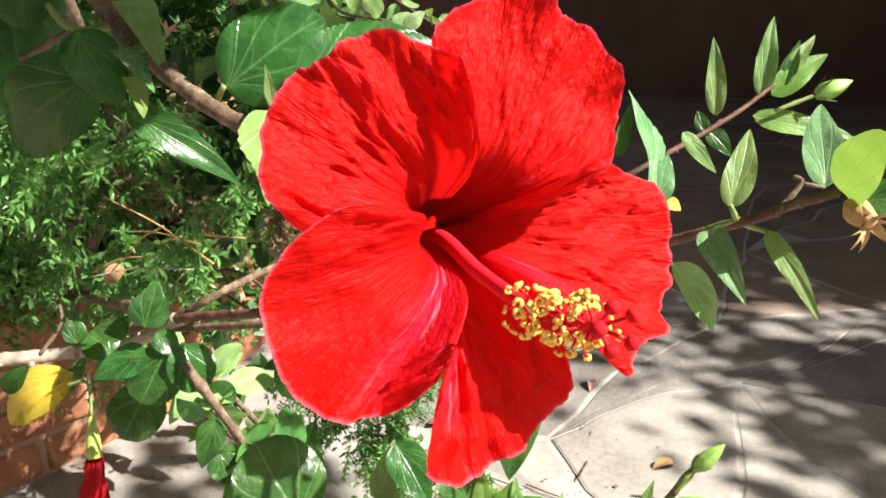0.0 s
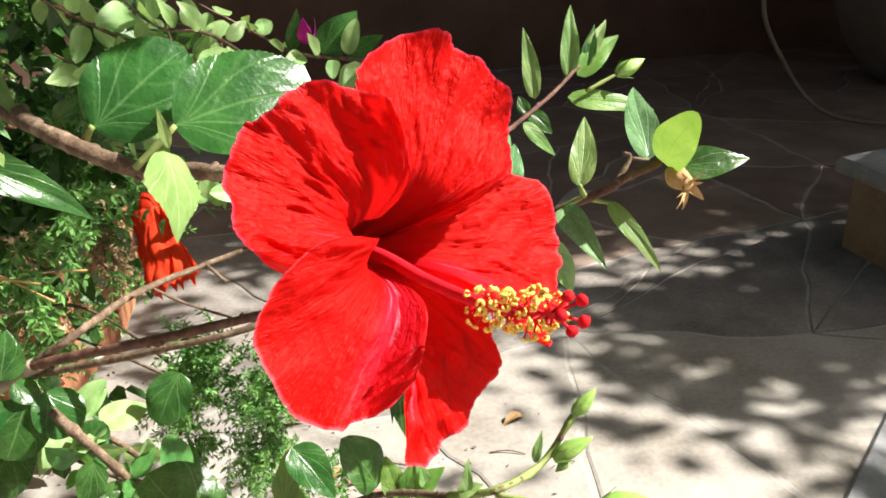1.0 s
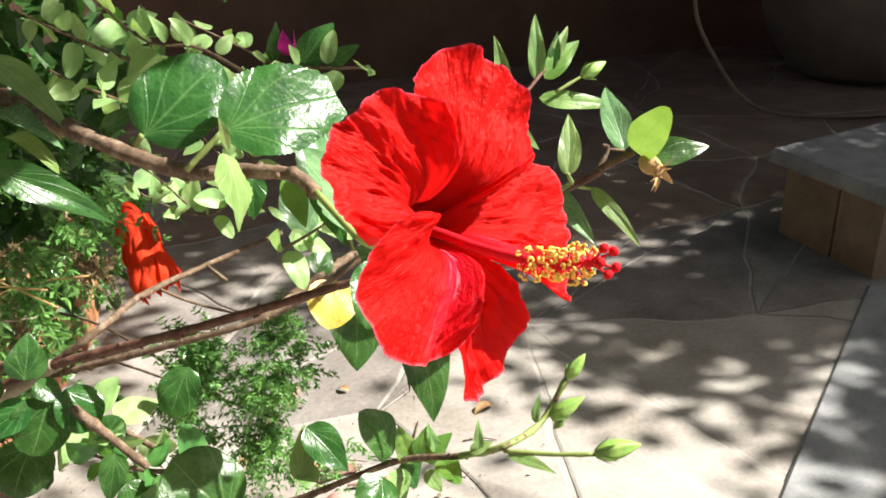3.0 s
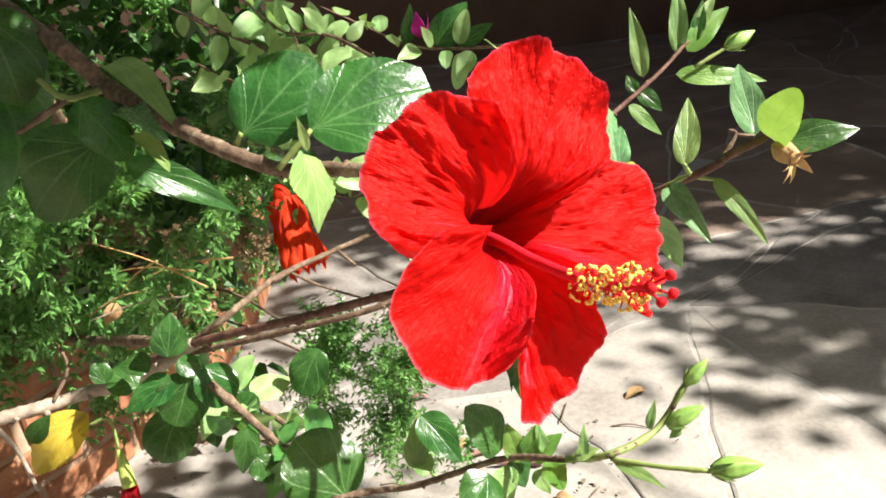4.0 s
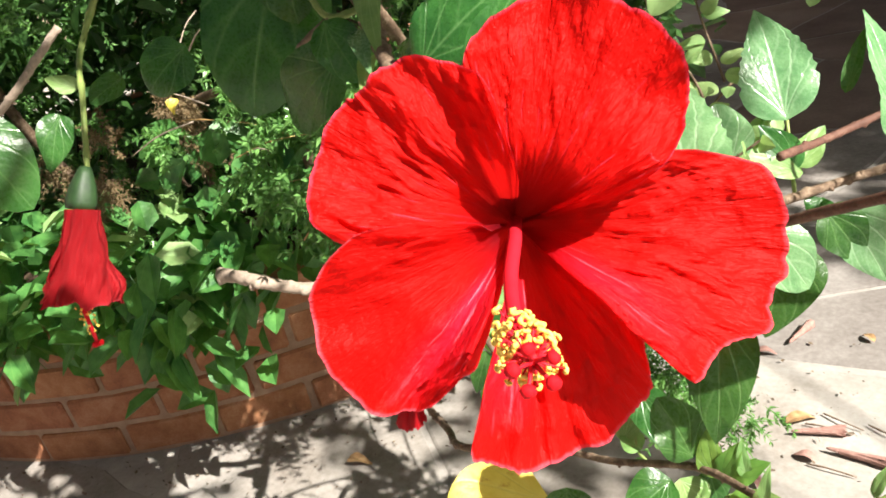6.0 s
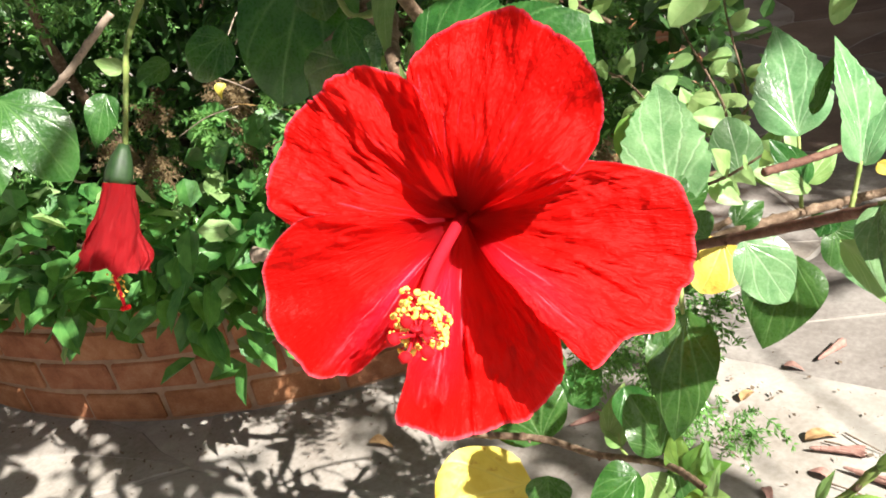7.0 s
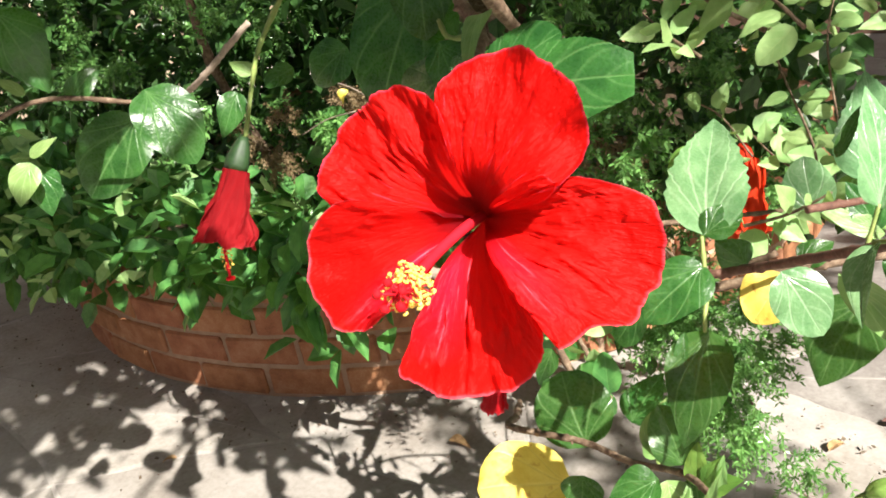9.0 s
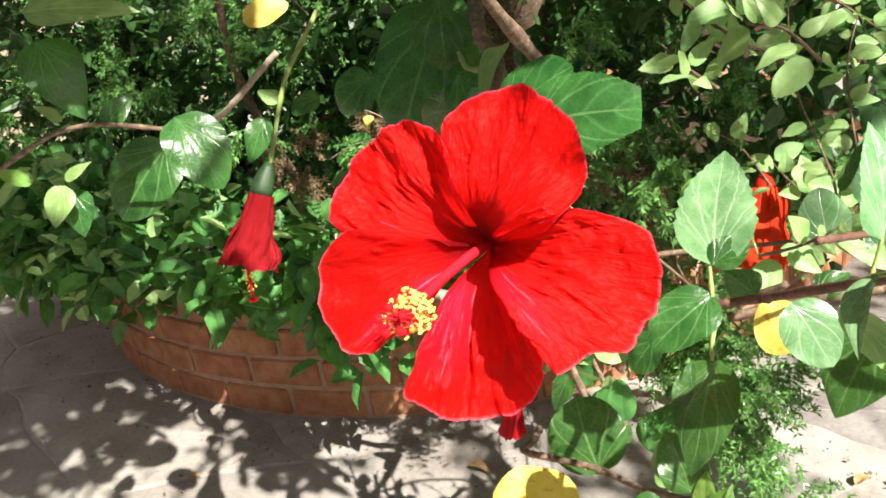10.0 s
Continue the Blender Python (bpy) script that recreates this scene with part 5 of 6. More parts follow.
side_branch = twig('hibiscus_branch', [(-0.626, 0.536, 0.726), (-0.537, 0.509, 0.754), (-0.463, 0.495, 0.776), (-0.429, 0.544, 0.822)], 0.0028, 0.0034, GREYBARK, label="grey cut hibiscus branch hung with a drooping bloom")
stem(side_branch, [(-0.396, 0.583, 0.856), (-0.391, 0.528, 0.802), (-0.346, 0.481, 0.773), (-0.326, 0.449, 0.733)], 0.0028, 0.0020, STEMGREEN)
leaf(side_branch, (-0.331, 0.373, 0.797), (-0.293, 0.382, 0.735), 0.0544, (0.757, -0.332, 0.563), 'round', LEAF, 0.20, 0.20)
leaf(side_branch, (-0.476, 0.325, 0.876), (-0.434, 0.334, 0.803), 0.0563, (0.872, -0.258, 0.417), 'ovate', LEAF, 0.15, 0.15)
leaf(side_branch, (-0.488, 0.326, 0.902), (-0.418, 0.403, 0.890), 0.0344, (0.851, -0.290, 0.438), 'ovate', PALELEAF, 0.20, 0.20)
leaf(side_branch, (-0.420, 0.344, 0.792), (-0.408, 0.373, 0.817), 0.0240, (0.806, -0.284, 0.519), 'ovate', LEAF, 0.20, 0.20)
leaf(side_branch, (-0.427, 0.584, 0.765), (-0.446, 0.554, 0.752), 0.0294, (0.585, -0.363, 0.725), 'round', LEAF, 0.20, 0.10)
leaf(side_branch, (-0.478, 0.422, 0.754), (-0.503, 0.357, 0.684), 0.0716, (0.807, -0.288, 0.516), 'round', LEAF, 0.20, 0.10)
leaf(side_branch, (-0.412, 0.502, 0.760), (-0.416, 0.473, 0.719), 0.0297, (0.730, -0.385, 0.565), 'ovate', LEAF, 0.20, 0.10)
leaf(side_branch, (-0.388, 0.510, 0.777), (-0.406, 0.497, 0.791), 0.0175, (0.738, -0.415, 0.532), 'ovate', PALELEAF, 0.20, 0.10)
leaf(side_branch, (-0.462, 0.531, 0.857), (-0.432, 0.573, 0.869), 0.0305, (0.762, -0.449, 0.466), 'round', YELLOW, 0.20, 0.10)
stem(side_branch, [(-0.553, 0.250, 0.751), (-0.443, 0.318, 0.796), (-0.376, 0.389, 0.780)], 0.0025, 0.0020, BARK)
leaf(side_branch, (-0.448, 0.317, 0.803), (-0.470, 0.302, 0.822), 0.0115, (0.831, -0.223, 0.510), 'narrow', PALELEAF, 0.20, 0.10)
leaf(side_branch, (-0.457, 0.278, 0.755), (-0.483, 0.256, 0.770), 0.0177, (0.817, -0.172, 0.551), 'ovate', YELLOWGREEN, 0.20, 0.10)
leaf(side_branch, (-0.438, 0.300, 0.752), (-0.425, 0.323, 0.765), 0.0115, (0.800, -0.224, 0.557), 'narrow', PALELEAF, 0.20, 0.10)
leaf(side_branch, (-0.437, 0.298, 0.748), (-0.438, 0.277, 0.713), 0.0261, (0.792, -0.195, 0.579), 'ovate', PALELEAF, 0.30, 0.20)
leaf(side_branch, (-0.457, 0.309, 0.739), (-0.442, 0.301, 0.695), 0.0323, (0.783, -0.208, 0.586), 'ovate', LEAF, 0.30, 0.20)
grey_branch = twig('hibiscus_branch', [(-0.552, 0.702, 0.478), (-0.499, 0.695, 0.479), (-0.440, 0.708, 0.463), (-0.378, 0.727, 0.457), (-0.322, 0.747, 0.457), (-0.232, 0.685, 0.504), (-0.152, 0.626, 0.565)], 0.0085, 0.0048, GREYBARK, label="smooth grey hibiscus branch stub over the brick wall")
stem(grey_branch, [(-0.366, 0.658, 0.489), (-0.351, 0.651, 0.464), (-0.338, 0.636, 0.426)], 0.0026, 0.0018, GREYBARK)
stem(grey_branch, [(-0.353, 0.736, 0.458), (-0.337, 0.756, 0.484), (-0.342, 0.766, 0.508)], 0.0022, 0.0016, BARK)
leaf(grey_branch, (-0.326, 0.744, 0.434), (-0.395, 0.711, 0.386), 0.048, (0.448, -0.586, 0.676), 'toothed', OCHRE, 0.95, 0.45)
leaf(grey_branch, (-0.348, 0.669, 0.458), (-0.330, 0.685, 0.477), 0.0219, (0.353, -0.445, 0.823), 'ovate', LEAF, 0.20, 0.10)
leaf(grey_branch, (-0.170, 0.606, 0.566), (-0.163, 0.623, 0.599), 0.0304, (0.297, -0.626, 0.722), 'ovate', LEAF, 0.20, 0.10)
leaf(grey_branch, (-0.189, 0.615, 0.555), (-0.216, 0.614, 0.561), 0.0221, (0.306, -0.567, 0.765), 'ovate', LEAF, 0.20, 0.10)
leaf(grey_branch, (-0.228, 0.607, 0.549), (-0.233, 0.617, 0.572), 0.0181, (0.297, -0.502, 0.813), 'ovate', LEAF, 0.20, 0.10)
leaf(grey_branch, (-0.173, 0.612, 0.542), (-0.215, 0.596, 0.524), 0.0281, (0.311, -0.582, 0.751), 'ovate', LEAF, 0.20, 0.10)
leaf(grey_branch, (-0.167, 0.619, 0.556), (-0.148, 0.613, 0.537), 0.0201, (0.248, -0.543, 0.802), 'ovate', LEAF, 0.20, 0.10)
leaf(grey_branch, (-0.158, 0.615, 0.543), (-0.177, 0.593, 0.505), 0.0452, (0.301, -0.619, 0.725), 'disc', LEAF, 0.10, 0.10)
leaf(grey_branch, (-0.147, 0.618, 0.546), (-0.131, 0.604, 0.512), 0.0382, (0.272, -0.634, 0.724), 'disc', LEAF, 0.10, 0.10)
leaf(grey_branch, (-0.182, 0.624, 0.502), (-0.202, 0.602, 0.462), 0.0472, (0.309, -0.593, 0.744), 'disc', LEAF, 0.10, 0.10)
leaf(grey_branch, (-0.214, 0.631, 0.526), (-0.236, 0.636, 0.543), 0.0315, (0.349, -0.623, 0.700), 'disc', LEAF, 0.10, 0.10)
leaf(grey_branch, (-0.131, 0.621, 0.486), (-0.116, 0.632, 0.503), 0.0261, (0.243, -0.624, 0.742), 'disc', LEAF, 0.10, 0.10)
leaf(grey_branch, (-0.118, 0.596, 0.492), (-0.127, 0.578, 0.457), 0.0231, (0.246, -0.591, 0.768), 'ovate', LEAF, 0.20, 0.10)
leaf(grey_branch, (-0.113, 0.585, 0.468), (-0.103, 0.575, 0.444), 0.0251, (0.192, -0.486, 0.853), 'ovate', LEAF, 0.20, 0.10)
leaf(grey_branch, (-0.056, 0.662, 0.521), (-0.078, 0.642, 0.486), 0.0371, (0.182, -0.654, 0.734), 'disc', LEAF, 0.10, 0.10)
stem(grey_branch, [(-0.144, 0.611, 0.532), (-0.117, 0.600, 0.501), (-0.095, 0.591, 0.475)], 0.0042, 0.0032, BARK)
WILT_A = ((-0.275, 0.680, 0.428), (-0.270, 0.664, 0.393), (-0.287, 0.670, 0.318))
DROOP = ((-0.327, 0.449, 0.734), (-0.328, 0.432, 0.707), (-0.326, 0.399, 0.646))
DROOP_TIP = (-0.317, 0.392, 0.617)
ORANGE = ((-0.129, 1.030, 0.540), (-0.108, 0.983, 0.458))
PINK = (0.084, 0.904, 0.749)
spray('leafy_spray', 'slender shrub spray of small pale oval leaves', [(0.013, 0.898, 0.574), (0.013, 0.878, 0.624), (-0.042, 0.925, 0.696), (-0.059, 0.944, 0.764), (-0.065, 0.963, 0.808)], 0.0016, 16, 0.026, PALESMALL, 1)
spray('leafy_spray', 'slender shrub spray of small pale oval leaves', [(0.033, 0.898, 0.624), (-0.008, 0.970, 0.704), (-0.010, 1.002, 0.763)], 0.0014, 14, 0.026, PALESMALL, 2)
spray('leafy_spray', 'slender shrub spray of small pale oval leaves', [(-0.048, 0.878, 0.602), (-0.082, 0.875, 0.646), (-0.115, 0.860, 0.669)], 0.0014, 7, 0.032, PALESMALL, 3)
bract_flower_spray = spray('leafy_spray', 'slender shrub spray of small pale oval leaves', [(0.168, 0.873, 0.734), (0.120, 0.887, 0.735), (0.068, 0.906, 0.742), (0.019, 0.931, 0.767), (-0.025, 0.954, 0.790)], 0.0020, 16, 0.036, PALESMALL, 4)
spray('leafy_spray', 'slender shrub spray of small pale oval leaves', [(-0.014, 0.830, 0.744), (-0.079, 0.858, 0.766), (-0.138, 0.888, 0.793), (-0.178, 0.909, 0.814)], 0.0026, 16, 0.036, PALESMALL, 5)
spray('leafy_spray', 'slender shrub spray of small pale oval leaves', [(0.023, 0.995, 0.593), (-0.024, 0.989, 0.549), (-0.077, 1.008, 0.557), (-0.128, 1.035, 0.584)], 0.0020, 14, 0.042, PALESMALL, 6)
spray('leafy_spray', 'slender shrub spray of small pale oval leaves', [(0.034, 0.680, 0.612), (0.071, 0.677, 0.629), (0.103, 0.678, 0.651)], 0.0018, 9, 0.034, PALESMALL, 7)
spray('leafy_spray', 'slender shrub spray of small pale oval leaves', [(0.052, 0.765, 0.607), (0.079, 0.788, 0.606), (0.119, 0.816, 0.592)], 0.0018, 10, 0.034, PALESMALL, 8)
spray('leafy_spray', 'slender shrub spray of small pale oval leaves', [(-0.091, 0.619, 0.473), (-0.133, 0.642, 0.496), (-0.181, 0.656, 0.509)], 0.0028, 14, 0.040, PALESMALL, 9)
spray('leafy_spray', 'slender shrub spray of small pale oval leaves', [(-0.056, 0.596, 0.457), (-0.102, 0.610, 0.459), (-0.148, 0.638, 0.467)], 0.0028, 14, 0.040, SMALLLEAF, 10)
leaf(bract_flower_spray, (0.097, 0.896, 0.739), (0.136, 0.904, 0.781), 0.0369, (-0.110, -0.909, 0.401), 'ovate', LEAF, 0.20, 0.10)
leaf(bract_flower_spray, (0.065, 0.906, 0.743), (0.075, 0.923, 0.785), 0.0160, (-0.060, -0.916, 0.397), 'narrow', LEAF, 0.20, 0.10)
leaf(bract_flower_spray, (0.121, 0.889, 0.738), (0.160, 0.886, 0.757), 0.0209, (-0.136, -0.900, 0.414), 'ovate', LEAF, 0.20, 0.10)
spray('leafy_spray', 'slender shrub spray of small pale oval leaves', [(0.034, 0.799, 0.751), (-0.009, 0.823, 0.776), (-0.054, 0.839, 0.783), (-0.095, 0.867, 0.818)], 0.0020, 14, 0.042, PALESMALL, 21)
spray('leafy_spray', 'slender shrub spray of small pale oval leaves', [(-0.061, 0.796, 0.727), (-0.104, 0.815, 0.743), (-0.146, 0.837, 0.764)], 0.0020, 10, 0.040, PALESMALL, 22)


# ---- withered blooms ----
def droop(name, label, top, joint, end, width, mat, seed, calyx_mat=BUDGREEN, throat=0.24, flare=0.30, ragged=0.22):
    """A hanging bloom, its petals furled into a crumpled bell."""
    a, b, c = Vector(top), Vector(joint), Vector(end)
    root = thing(name, label, "flower", "spent blooms")
    v, f = lathe([a.lerp(b, k / 6) for k in range(7)], [width * 0.08 + width * 0.14 * math.sin(math.pi * 0.6 * k / 6) for k in range(7)], 15, 5, 0.08)
    mesh_ob("calyx", v, f, calyx_mat, root, label="green calyx")
    d = (c - b).normalized()
    side = d.orthogonal().normalized()
    other = d.cross(side)
    for p in range(5):
        verts, uvs = [], []
        for i in range(19):
            s = i / 18
            for j in range(13):
                u = 2 * j / 12 - 1
                ang = 2 * math.pi * p / 5 + u * 0.95 + 0.5 * s
                r = width * (throat + flare * s ** 1.4) * (1 + 0.10 * math.sin(3 * u + seed + p) + 0.30 * noise.noise(Vector((u * 3, s * 3, seed + p))) + 0.22 * s * noise.noise(Vector((u * 7, s * 6, seed + p))))
                verts.append(b.lerp(c, s * (1 - 0.06 * u * u + ragged * noise.noise(Vector((u * 3, p, seed))))) + side * (math.cos(ang) * r) + other * (math.sin(ang) * r))
                uvs.append((0.35 + 0.65 * s, 0.5 + 0.5 * u))
        mesh_ob("petal", verts, grid_faces(19, 13), mat, root, uvs=uvs)
    return root


wilted = droop("spent_flower", "shrivelled crimson hibiscus bloom hanging on its stalk", *WILT_A, 0.030, CRIMSON, 2.0, YELLOWGREEN_PLAIN)
hanging = droop("drooping_flower", "half-closed dark red hibiscus flower hanging down", *DROOP, 0.049, WILTED, 5.0, SHADECALYX, 0.24, 0.28, 0.08)
tube("staminal_column", [DROOP[2], DROOP_TIP], 0.0018, 0.0014, STYLE, hanging, 6, 8, 0.0, False)
dd = (Vector(DROOP_TIP) - Vector(DROOP[2])).normalized()
for i in range(22):
    out = dd.orthogonal().normalized()
    out.rotate(Matrix.Rotation(i * 2.4, 3, dd))
    anther(hanging, Vector(DROOP[2]).lerp(Vector(DROOP_TIP), 0.05 + 0.7 * i / 22) + out * rng.uniform(0.002, 0.006), out)
for i in range(5):
    out = dd.orthogonal().normalized()
    out.rotate(Matrix.Rotation(i * 1.256, 3, dd))
    blob("stigma", Vector(DROOP_TIP) + out * 0.0025, 0.0022, STIGMA, hanging, 0.85, i)
tube("flower_stalk", [Vector(WILT_A[0]) + Vector((0.0, 0.0, 0.001)), Vector(WILT_A[0]) + Vector((-0.004, 0.01, 0.03)), (-0.30, 0.69, 0.455)], 0.0016, 0.0016, STEMGREEN, wilted, 6, 7, 0.05, False)

orange = droop("wilting_flower", "crumpled orange-red hibiscus bloom among twigs", Vector(ORANGE[0]) + (Vector(ORANGE[0]) - Vector(ORANGE[1])) * 0.25, ORANGE[0], ORANGE[1], 0.056, ORANGERED, 9.0, ORANGERED, 0.38, 0.10, 0.25)

bract_flower = thing("bract_flower", "small bright magenta papery bract flower", "flower")
for p in range(3):
    c = Vector(PINK)
    a = 2.1 * p
    v, f, uv = leaf_grid(c, c + Vector((math.cos(a) * 0.010, math.sin(a) * 0.010, 0.026)), 0.018, (math.cos(a), math.sin(a), -0.3), "ovate", 0.2, 0.2, 10, 6, p)
    mesh_ob("bract", v, f, MAGENTA, bract_flower, uvs=uv)


# ---- unseen trees and the shrub's upper boughs, which throw the dappled shade ----
def shade_tree(name, label, trunk, heaps, count, size, seed, tufts=(), tuft_count=0, spread=1.0):
    root = thing(name, label, "tree")
    tube("trunk", trunk, 0.09, 0.05, BARK, root, 10, 12, 0.15)
    top = Vector(trunk[-1])
    for h in list(heaps) + list(tufts):
        tube("limb", [top, top.lerp(Vector(h[:3]), 0.5) + Vector((0, 0, 0.15)), h[:3]], 0.010, 0.004, BARK, root, 8, 6, 0.15)
    ng = np.random.default_rng(seed)
    pts, out = in_blobs(count, heaps, ng, 0.1)
    if tufts:
        more, more_out = in_blobs(tuft_count, tufts, ng, 0.1)
        pts, out, count = np.concatenate([pts, more]), np.concatenate([out, more_out]), count + tuft_count
    ch = []
    for _ in range(4):
        d = unit(ng.normal(size=out.shape) + np.array([0, 0, -0.3]))
        ch += cupped_leaves(pts + ng.normal(size=pts.shape) * size * spread, d, ng.uniform(0.7, 1.2, count) * size, ng.uniform(0.4, 0.6, count) * size, ng)
    crown = scatter_mesh("crown", ch, SMALLLEAF, "leafy crown", "crown")
    for key in ("category", "kind"):
        del crown[key]
    crown.parent = root
    return root


def over(x, y, h):
    """The place at height h whose shade falls on the ground at x, y."""
    return (x + SUN_DIR.x / SUN_DIR.z * h, y + SUN_DIR.y / SUN_DIR.z * h, h)


shade_tree("shade_tree", "leafy tree shading the back of the yard", [(5.6, -1.6, -0.02), (5.5, -1.5, 1.4), (5.2, -1.3, 2.4)],
           [(*over(1.9, 2.2, 3.0), 0.9, 0.5, 0.35), (*over(0.7, 2.3, 3.0), 0.7, 0.5, 0.3), (*over(1.6, 1.35, 2.8), 0.6, 0.36, 0.25), (*over(0.3, 1.80, 2.9), 0.4, 0.16, 0.2), (*over(-0.3, 2.5, 3.0), 0.5, 0.5, 0.3), (*over(1.25, 0.85, 2.7), 0.45, 0.28, 0.2), (*over(0.75, 1.25, 2.7), 0.35, 0.12, 0.15), (*over(1.05, 1.50, 2.8), 0.45, 0.22, 0.2), (*over(1.5, 1.55, 3.0), 0.5, 0.3, 0.2), (*over(1.2, 1.45, 2.8), 0.35, 0.25, 0.2)],
           3500, 0.080, 12, [(*over(-0.28, 1.02, 2.6), 0.15, 0.10, 0.10), (*over(-1.13, 1.14, 2.6), 0.14, 0.10, 0.08), (*over(-0.48, 1.72, 2.7), 0.18, 0.18, 0.08), (*over(-0.34, 1.12, 2.6), 0.16, 0.10, 0.08), (*over(-0.80, 0.96, 2.6), 0.15, 0.08, 0.08)], 122)
shade_tree("overhanging_shrub", "tall leafy shrub whose boughs dapple the planter wall", [(1.9, -1.1, -0.02), (1.75, -1.0, 0.9), (1.35, -0.75, 1.55)],
           [(*over(-1.55, 0.50, 1.75), 0.34, 0.26, 0.14), (*over(-1.45, 0.58, 1.7), 0.14, 0.14, 0.10), (*over(-1.95, 0.70, 1.9), 0.34, 0.30, 0.14), (*over(-1.40, 1.14, 1.9), 0.24, 0.12, 0.10), (*over(-1.85, 1.10, 2.0), 0.30, 0.16, 0.12), (*over(-1.75, 0.42, 1.9), 0.30, 0.2, 0.12), (*over(-1.62, 0.25, 1.8), 0.25, 0.12, 0.1)],
           185, 0.085, 31)
# crown added out of view to hold back sky and sun
shade_tree("shade_canopy", "unseen spreading tree added to shade the planter", [(-2.9, 3.4, -0.02), (-2.6, 2.9, 1.3), (-1.9, 2.2, 2.2)],
           [(-1.0, 0.9, 2.5, 0.55, 0.5, 0.2), (-1.7, 1.6, 2.6, 0.7, 0.6, 0.25), (-0.5, 1.7, 2.7, 0.55, 0.6, 0.2), (-1.6, 0.6, 2.5, 0.5, 0.5, 0.2), (-2.4, 1.2, 2.5, 0.5, 0.6, 0.25), (-0.6, 0.2, 2.5, 0.4, 0.4, 0.15), (-1.2, 2.6, 2.6, 0.8, 0.6, 0.25), (0.05, 0.6, 2.5, 0.35, 0.3, 0.12), (0.3, -0.3, 2.4, 0.4, 0.35, 0.15), (0.45, -0.1, 2.4, 0.45, 0.4, 0.2), (0.15, 0.05, 2.45, 0.45, 0.4, 0.2)],
           1050, 0.11, 57, [(0.60, 1.10, 1.52, 0.10, 0.14, 0.06), (0.48, 1.06, 1.57, 0.10, 0.12, 0.05)], 70, 0.6)
# boughs above the view, placed so the big leaves fall in shade
shade_tree("upper_hibiscus", "unseen upper hibiscus boughs in full leaf, added to shade the leaves below", [(-1.0, 1.6, 0.25), (-0.7, 1.2, 0.95), (-0.35, 0.85, 1.25)],
           [(0.15, 0.49, 1.14, 0.07, 0.045, 0.03), (0.07, 0.52, 1.12, 0.08, 0.045, 0.03), (0.12, 0.53, 1.16, 0.06, 0.045, 0.03), (0.235, 0.475, 1.15, 0.045, 0.04, 0.025), (-0.02, 0.57, 1.15, 0.05, 0.04, 0.03),
            (-0.15, 0.29, 1.16, 0.05, 0.04, 0.03)],
           85, 0.055, 44, spread=0.5)


# ---- paving stones ----
pavement = thing("pavement", "irregular pale flagstones laid as crazy paving", "paving", kind="structure")
prng = random.Random(21)
NX, NY, CELL = 14, 11, 0.52
node_at = {}
for i in range(NX + 1):
    for j in range(NY + 1):
        node_at[i, j] = (-3.4 + i * CELL + prng.uniform(-0.19, 0.19) + 0.26 * (j % 2), -0.7 + j * CELL + prng.uniform(-0.19, 0.19))
for i in range(NX):
    for j in range(NY):
        poly = [node_at[i, j], node_at[i + 1, j], node_at[i + 1, j + 1], node_at[i, j + 1]]
        cx, cy = sum(p[0] for p in poly) / 4, sum(p[1] for p in poly) / 4
        if (Vector((cx, cy, 0)) - PLANTER).length < RADIUS - 0.35:
            continue
        pieces = [poly]
        if prng.random() < 0.35:
            pieces = [[poly[0], poly[1], poly[2]], [poly[0], poly[2], poly[3]]]
        for q in pieces:
            v, f = slab(q, -0.03, prng.uniform(-0.001, 0.0015), prng)
            # stones towards the back take the shade-darkened copies
            mesh_ob("flagstone", v, f, SHADEBROWNSTONE if cy > 2.2 - 0.25 * cx and cx > -0.4 else SHADESTONE if cy > 1.5 - 0.25 * cx and cx > -0.6 else STONE, pavement, False)

# ---- litter on the paving ----
for k, (x, y, size, mat, name, label) in enumerate(((-0.02, 1.30, 0.035, PLUMPETAL, "fallen_petal", "shrivelled plum-red petal lying on the paving"), (0.16, 1.36, 0.03, DRYLEAF, "dry_leaf", "curled brown dry leaf lying on the paving"),
                                (0.30, 1.48, 0.04, PLUMPETAL, "fallen_petal", "shrivelled plum-red petal lying on the paving"), (0.05, 1.12, 0.05, DRYLEAF, "dry_leaf", "curled brown dry leaf lying on the paving"),
                                (0.10, 1.05, 0.035, PLUMPETAL, "fallen_petal", "shrivelled plum-red petal lying on the paving"), (0.02, 1.00, 0.032, PLUMPETAL, "fallen_petal", "shrivelled plum-red petal lying on the paving"),
                                (-0.06, 1.18, 0.04, DRYLEAF, "dry_leaf", "curled brown dry leaf lying on the paving"), (0.42, 1.22, 0.05, DRYLEAF, "dry_leaf", "curled brown dry leaf lying on the paving"),
                                (0.20, 0.98, 0.035, DRYLEAF, "dry_leaf", "curled brown dry leaf lying on the paving"), (0.12, 0.92, 0.03, PLUMPETAL, "fallen_petal", "shrivelled plum-red petal lying on the paving"),
                                (-1.05, 0.52, 0.03, DRYLEAF, "dry_leaf", "curled brown dry leaf lying on the paving"), (-0.62, 0.86, 0.05, DRYLEAF, "dry_leaf", "curled brown dry leaf lying on the paving"))):
    a = k * 2.3
    v, ff, uv = leaf_grid((x, y, 0.004), (x + math.cos(a) * size, y + math.sin(a) * size, 0.006), size * 0.45, (0, 0, 1), "ovate", 0.5, 0.35, 10, 6, k)
    tagged(mesh_ob(name, v, ff, mat, uvs=uv), label, "petal" if mat is PLUMPETAL else "leaf", "litter on the paving")

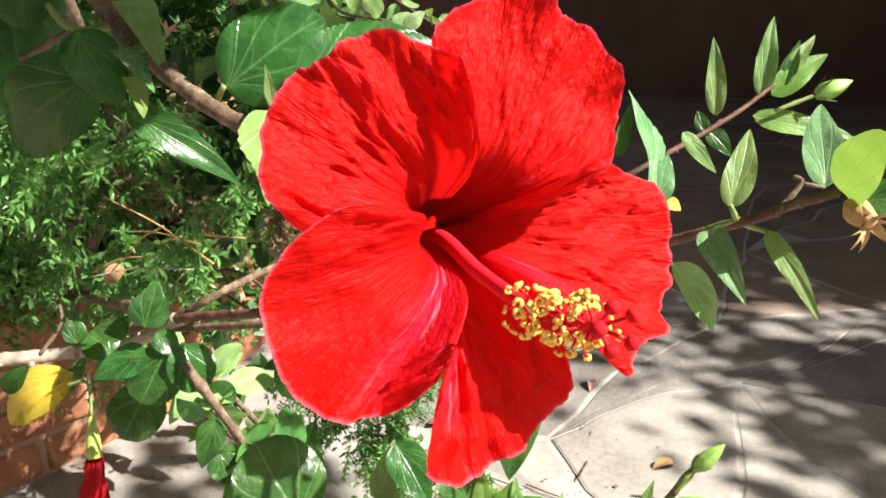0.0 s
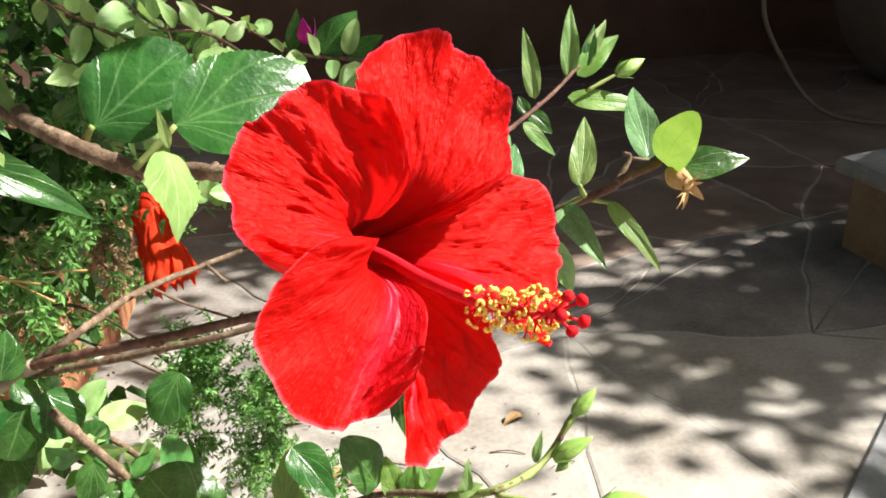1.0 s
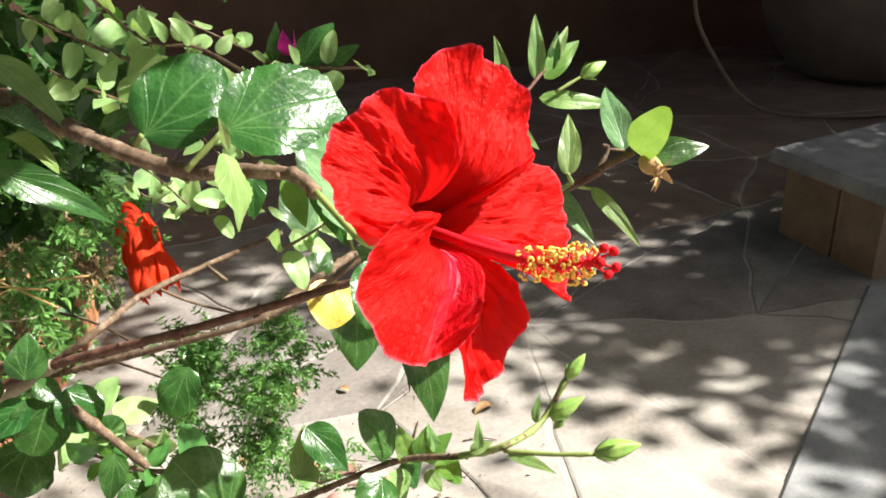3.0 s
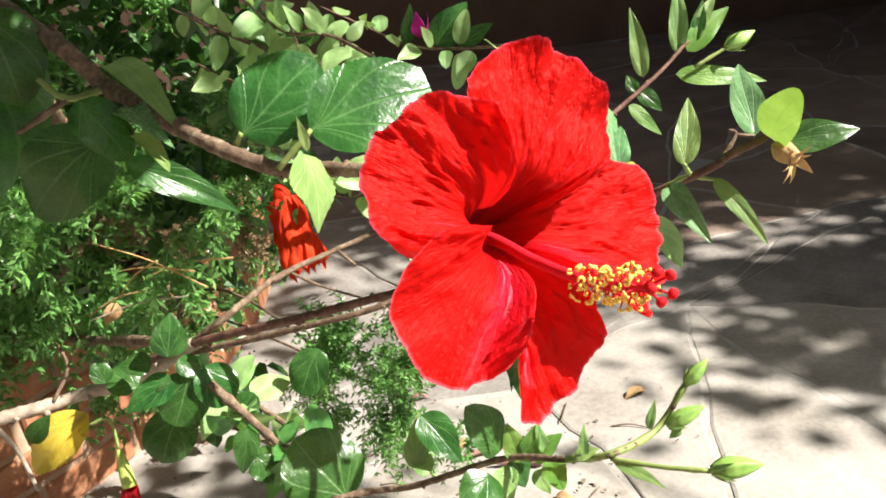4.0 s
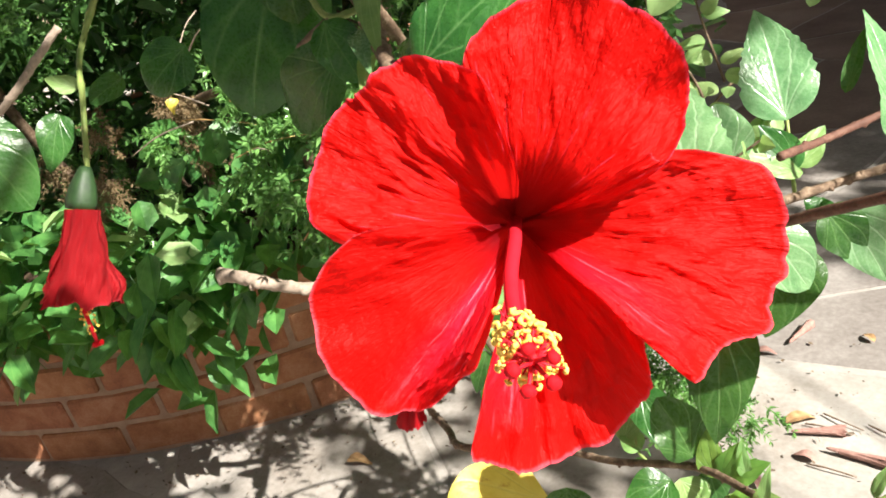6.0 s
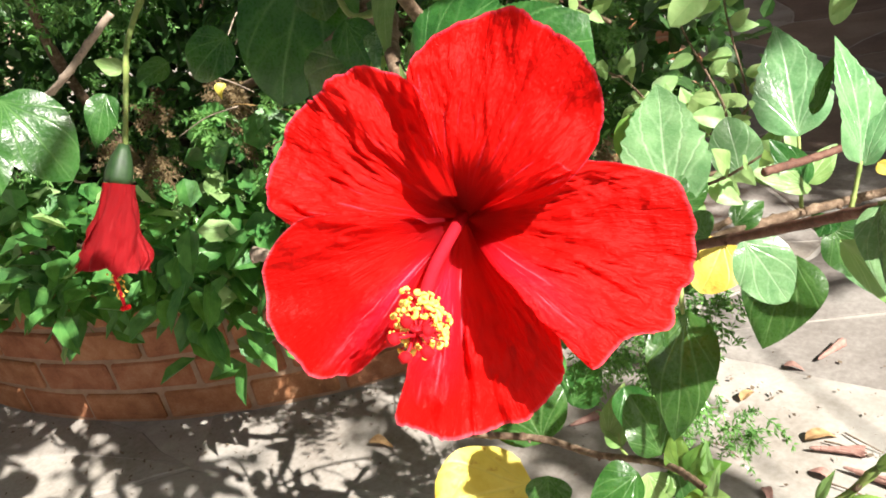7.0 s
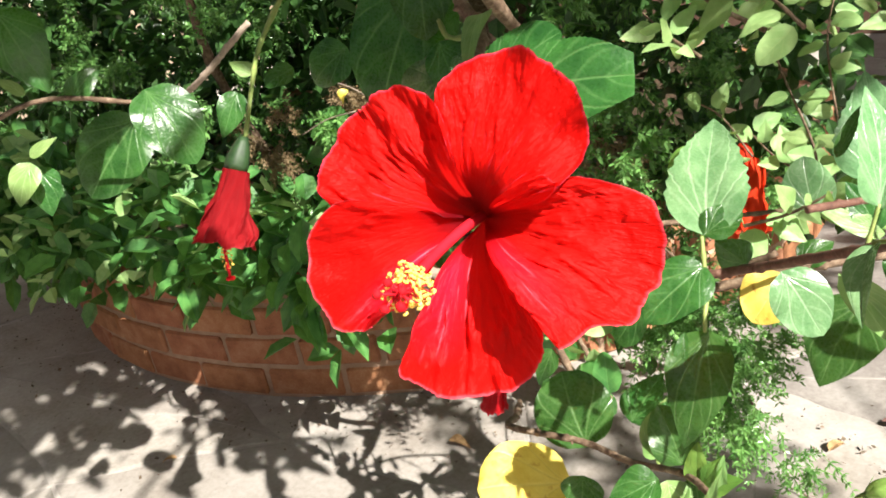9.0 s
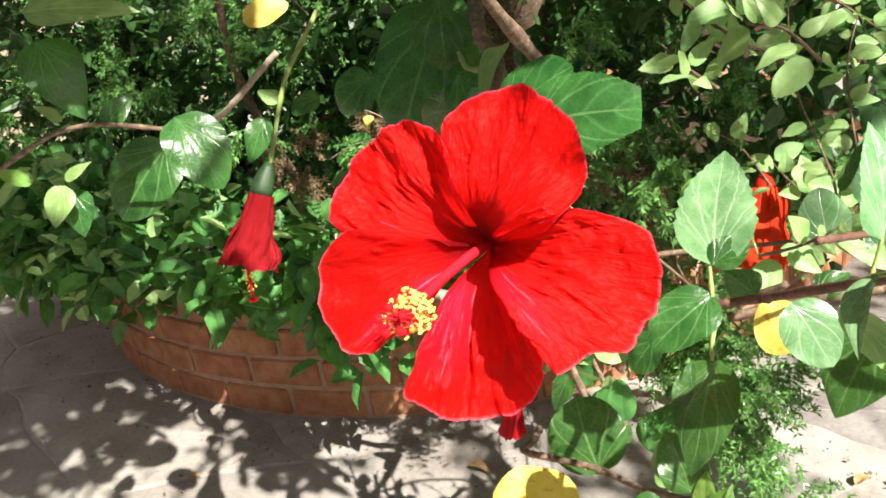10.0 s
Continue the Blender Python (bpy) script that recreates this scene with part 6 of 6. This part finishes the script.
for k, (x, y, ang, size) in enumerate(((0.06, 1.10, 0.25, 0.075), (0.11, 1.075, -0.15, 0.085), (0.03, 1.33, 1.15, 0.07), (-0.30, 1.02, 0.9, 0.06))):
    a = Vector((x, y, 0.008))
    d = Vector((math.cos(ang), math.sin(ang), 0.0))
    droop("fallen_bloom", "withered plum-brown hibiscus bloom lying on the paving", a, a + d * size * 0.2, a + d * size, 0.015, PLUMPETAL, 40.0 + k, PLUMPETAL)
litter = thing("litter_twigs", "dry brown twigs scattered on the paving", "twigs")
lrng = random.Random(77)
for k in range(9):
    x, y, ang, size = lrng.gauss(0.06, 0.11), lrng.gauss(1.10, 0.07), lrng.uniform(-0.6, 1.2), lrng.uniform(0.03, 0.07)
    d = Vector((math.cos(ang), math.sin(ang), 0.0)) * size
    p = Vector((x, y, 0.0035))
    tube("dry_twig", [p, p + d * 0.5 + Vector((lrng.uniform(-0.006, 0.006), lrng.uniform(-0.006, 0.006), 0.003)), p + d], 0.0014, 0.0009, BARK, litter, 6, 6, 0.1)

# crumbs of soil, dead leaf and grit swept against the planter's foot
crng = np.random.default_rng(91)
n = 1100
ang = crng.uniform(-2.9, -0.2, n)
far = RADIUS + 0.01 + np.abs(crng.normal(size=n)) * 0.16
at = np.stack([PLANTER.x + far * np.cos(ang), PLANTER.y + far * np.sin(ang), np.full(n, 0.004)], 1)
more = np.stack([crng.normal(size=300) * 0.22 + 0.02, crng.normal(size=300) * 0.14 + 1.10, np.full(300, 0.004)], 1)
at = np.concatenate([at, more])
way = unit(np.concatenate([crng.normal(size=(len(at), 2)), crng.uniform(-0.05, 0.35, (len(at), 1))], 1))
size = crng.uniform(0.003, 0.011, len(at)) * crng.uniform(0.5, 1.3, len(at))
scatter_mesh("ground_litter", [blades(at, way, size, size * crng.uniform(0.25, 0.8, len(at)), crng, 0.0)], LITTER, "brown crumbs of dead leaf and grit strewn on paving", "litter")

# ---- bricks of the planter ----
BL, BH, BD = 0.172, 0.065, 0.10
brick_meshes = []
for k in range(6):
    br = random.Random(k)
    v = []
    for z in (-1, 1):
        for y in (-1, 1):
            for x in (-1, 1):
                v.append(Vector((x * BL / 2 * br.uniform(0.975, 1.0), y * BD / 2 + br.uniform(-0.002, 0.002), z * BH / 2 * br.uniform(0.95, 1.0))))
    bm = bmesh.new()
    vs = [bm.verts.new(q) for q in v]
    for idx in ((0, 2, 3, 1), (4, 5, 7, 6), (0, 1, 5, 4), (2, 6, 7, 3), (0, 4, 6, 2), (1, 3, 7, 5)):
        bm.faces.new([vs[q] for q in idx])
    bmesh.ops.bevel(bm, geom=list(bm.edges), offset=0.0045, segments=1, affect="EDGES")
    me = bpy.data.meshes.new("brick")
    bm.to_mesh(me)
    bm.free()
    me.materials.append(BRICK)
    brick_meshes.append(me)
per = int(2 * math.pi * RADIUS / (BL + 0.011))
for c in range(COURSES):
    for k in range(per):
        a = 2 * math.pi * (k + 0.5 * (c % 2)) / per
        ob = new("brick", brick_meshes[prng.randrange(6)])
        ob.parent = planter
        ob.location = PLANTER + Vector((math.cos(a) * (RADIUS - BD / 2 + prng.uniform(-0.003, 0.003)), math.sin(a) * (RADIUS - BD / 2 + prng.uniform(-0.003, 0.003)), COURSE * (c + 0.5)))
        ob.rotation_euler = (prng.uniform(-0.01, 0.01), prng.uniform(-0.01, 0.01), a + math.pi / 2 + prng.uniform(-0.012, 0.012))
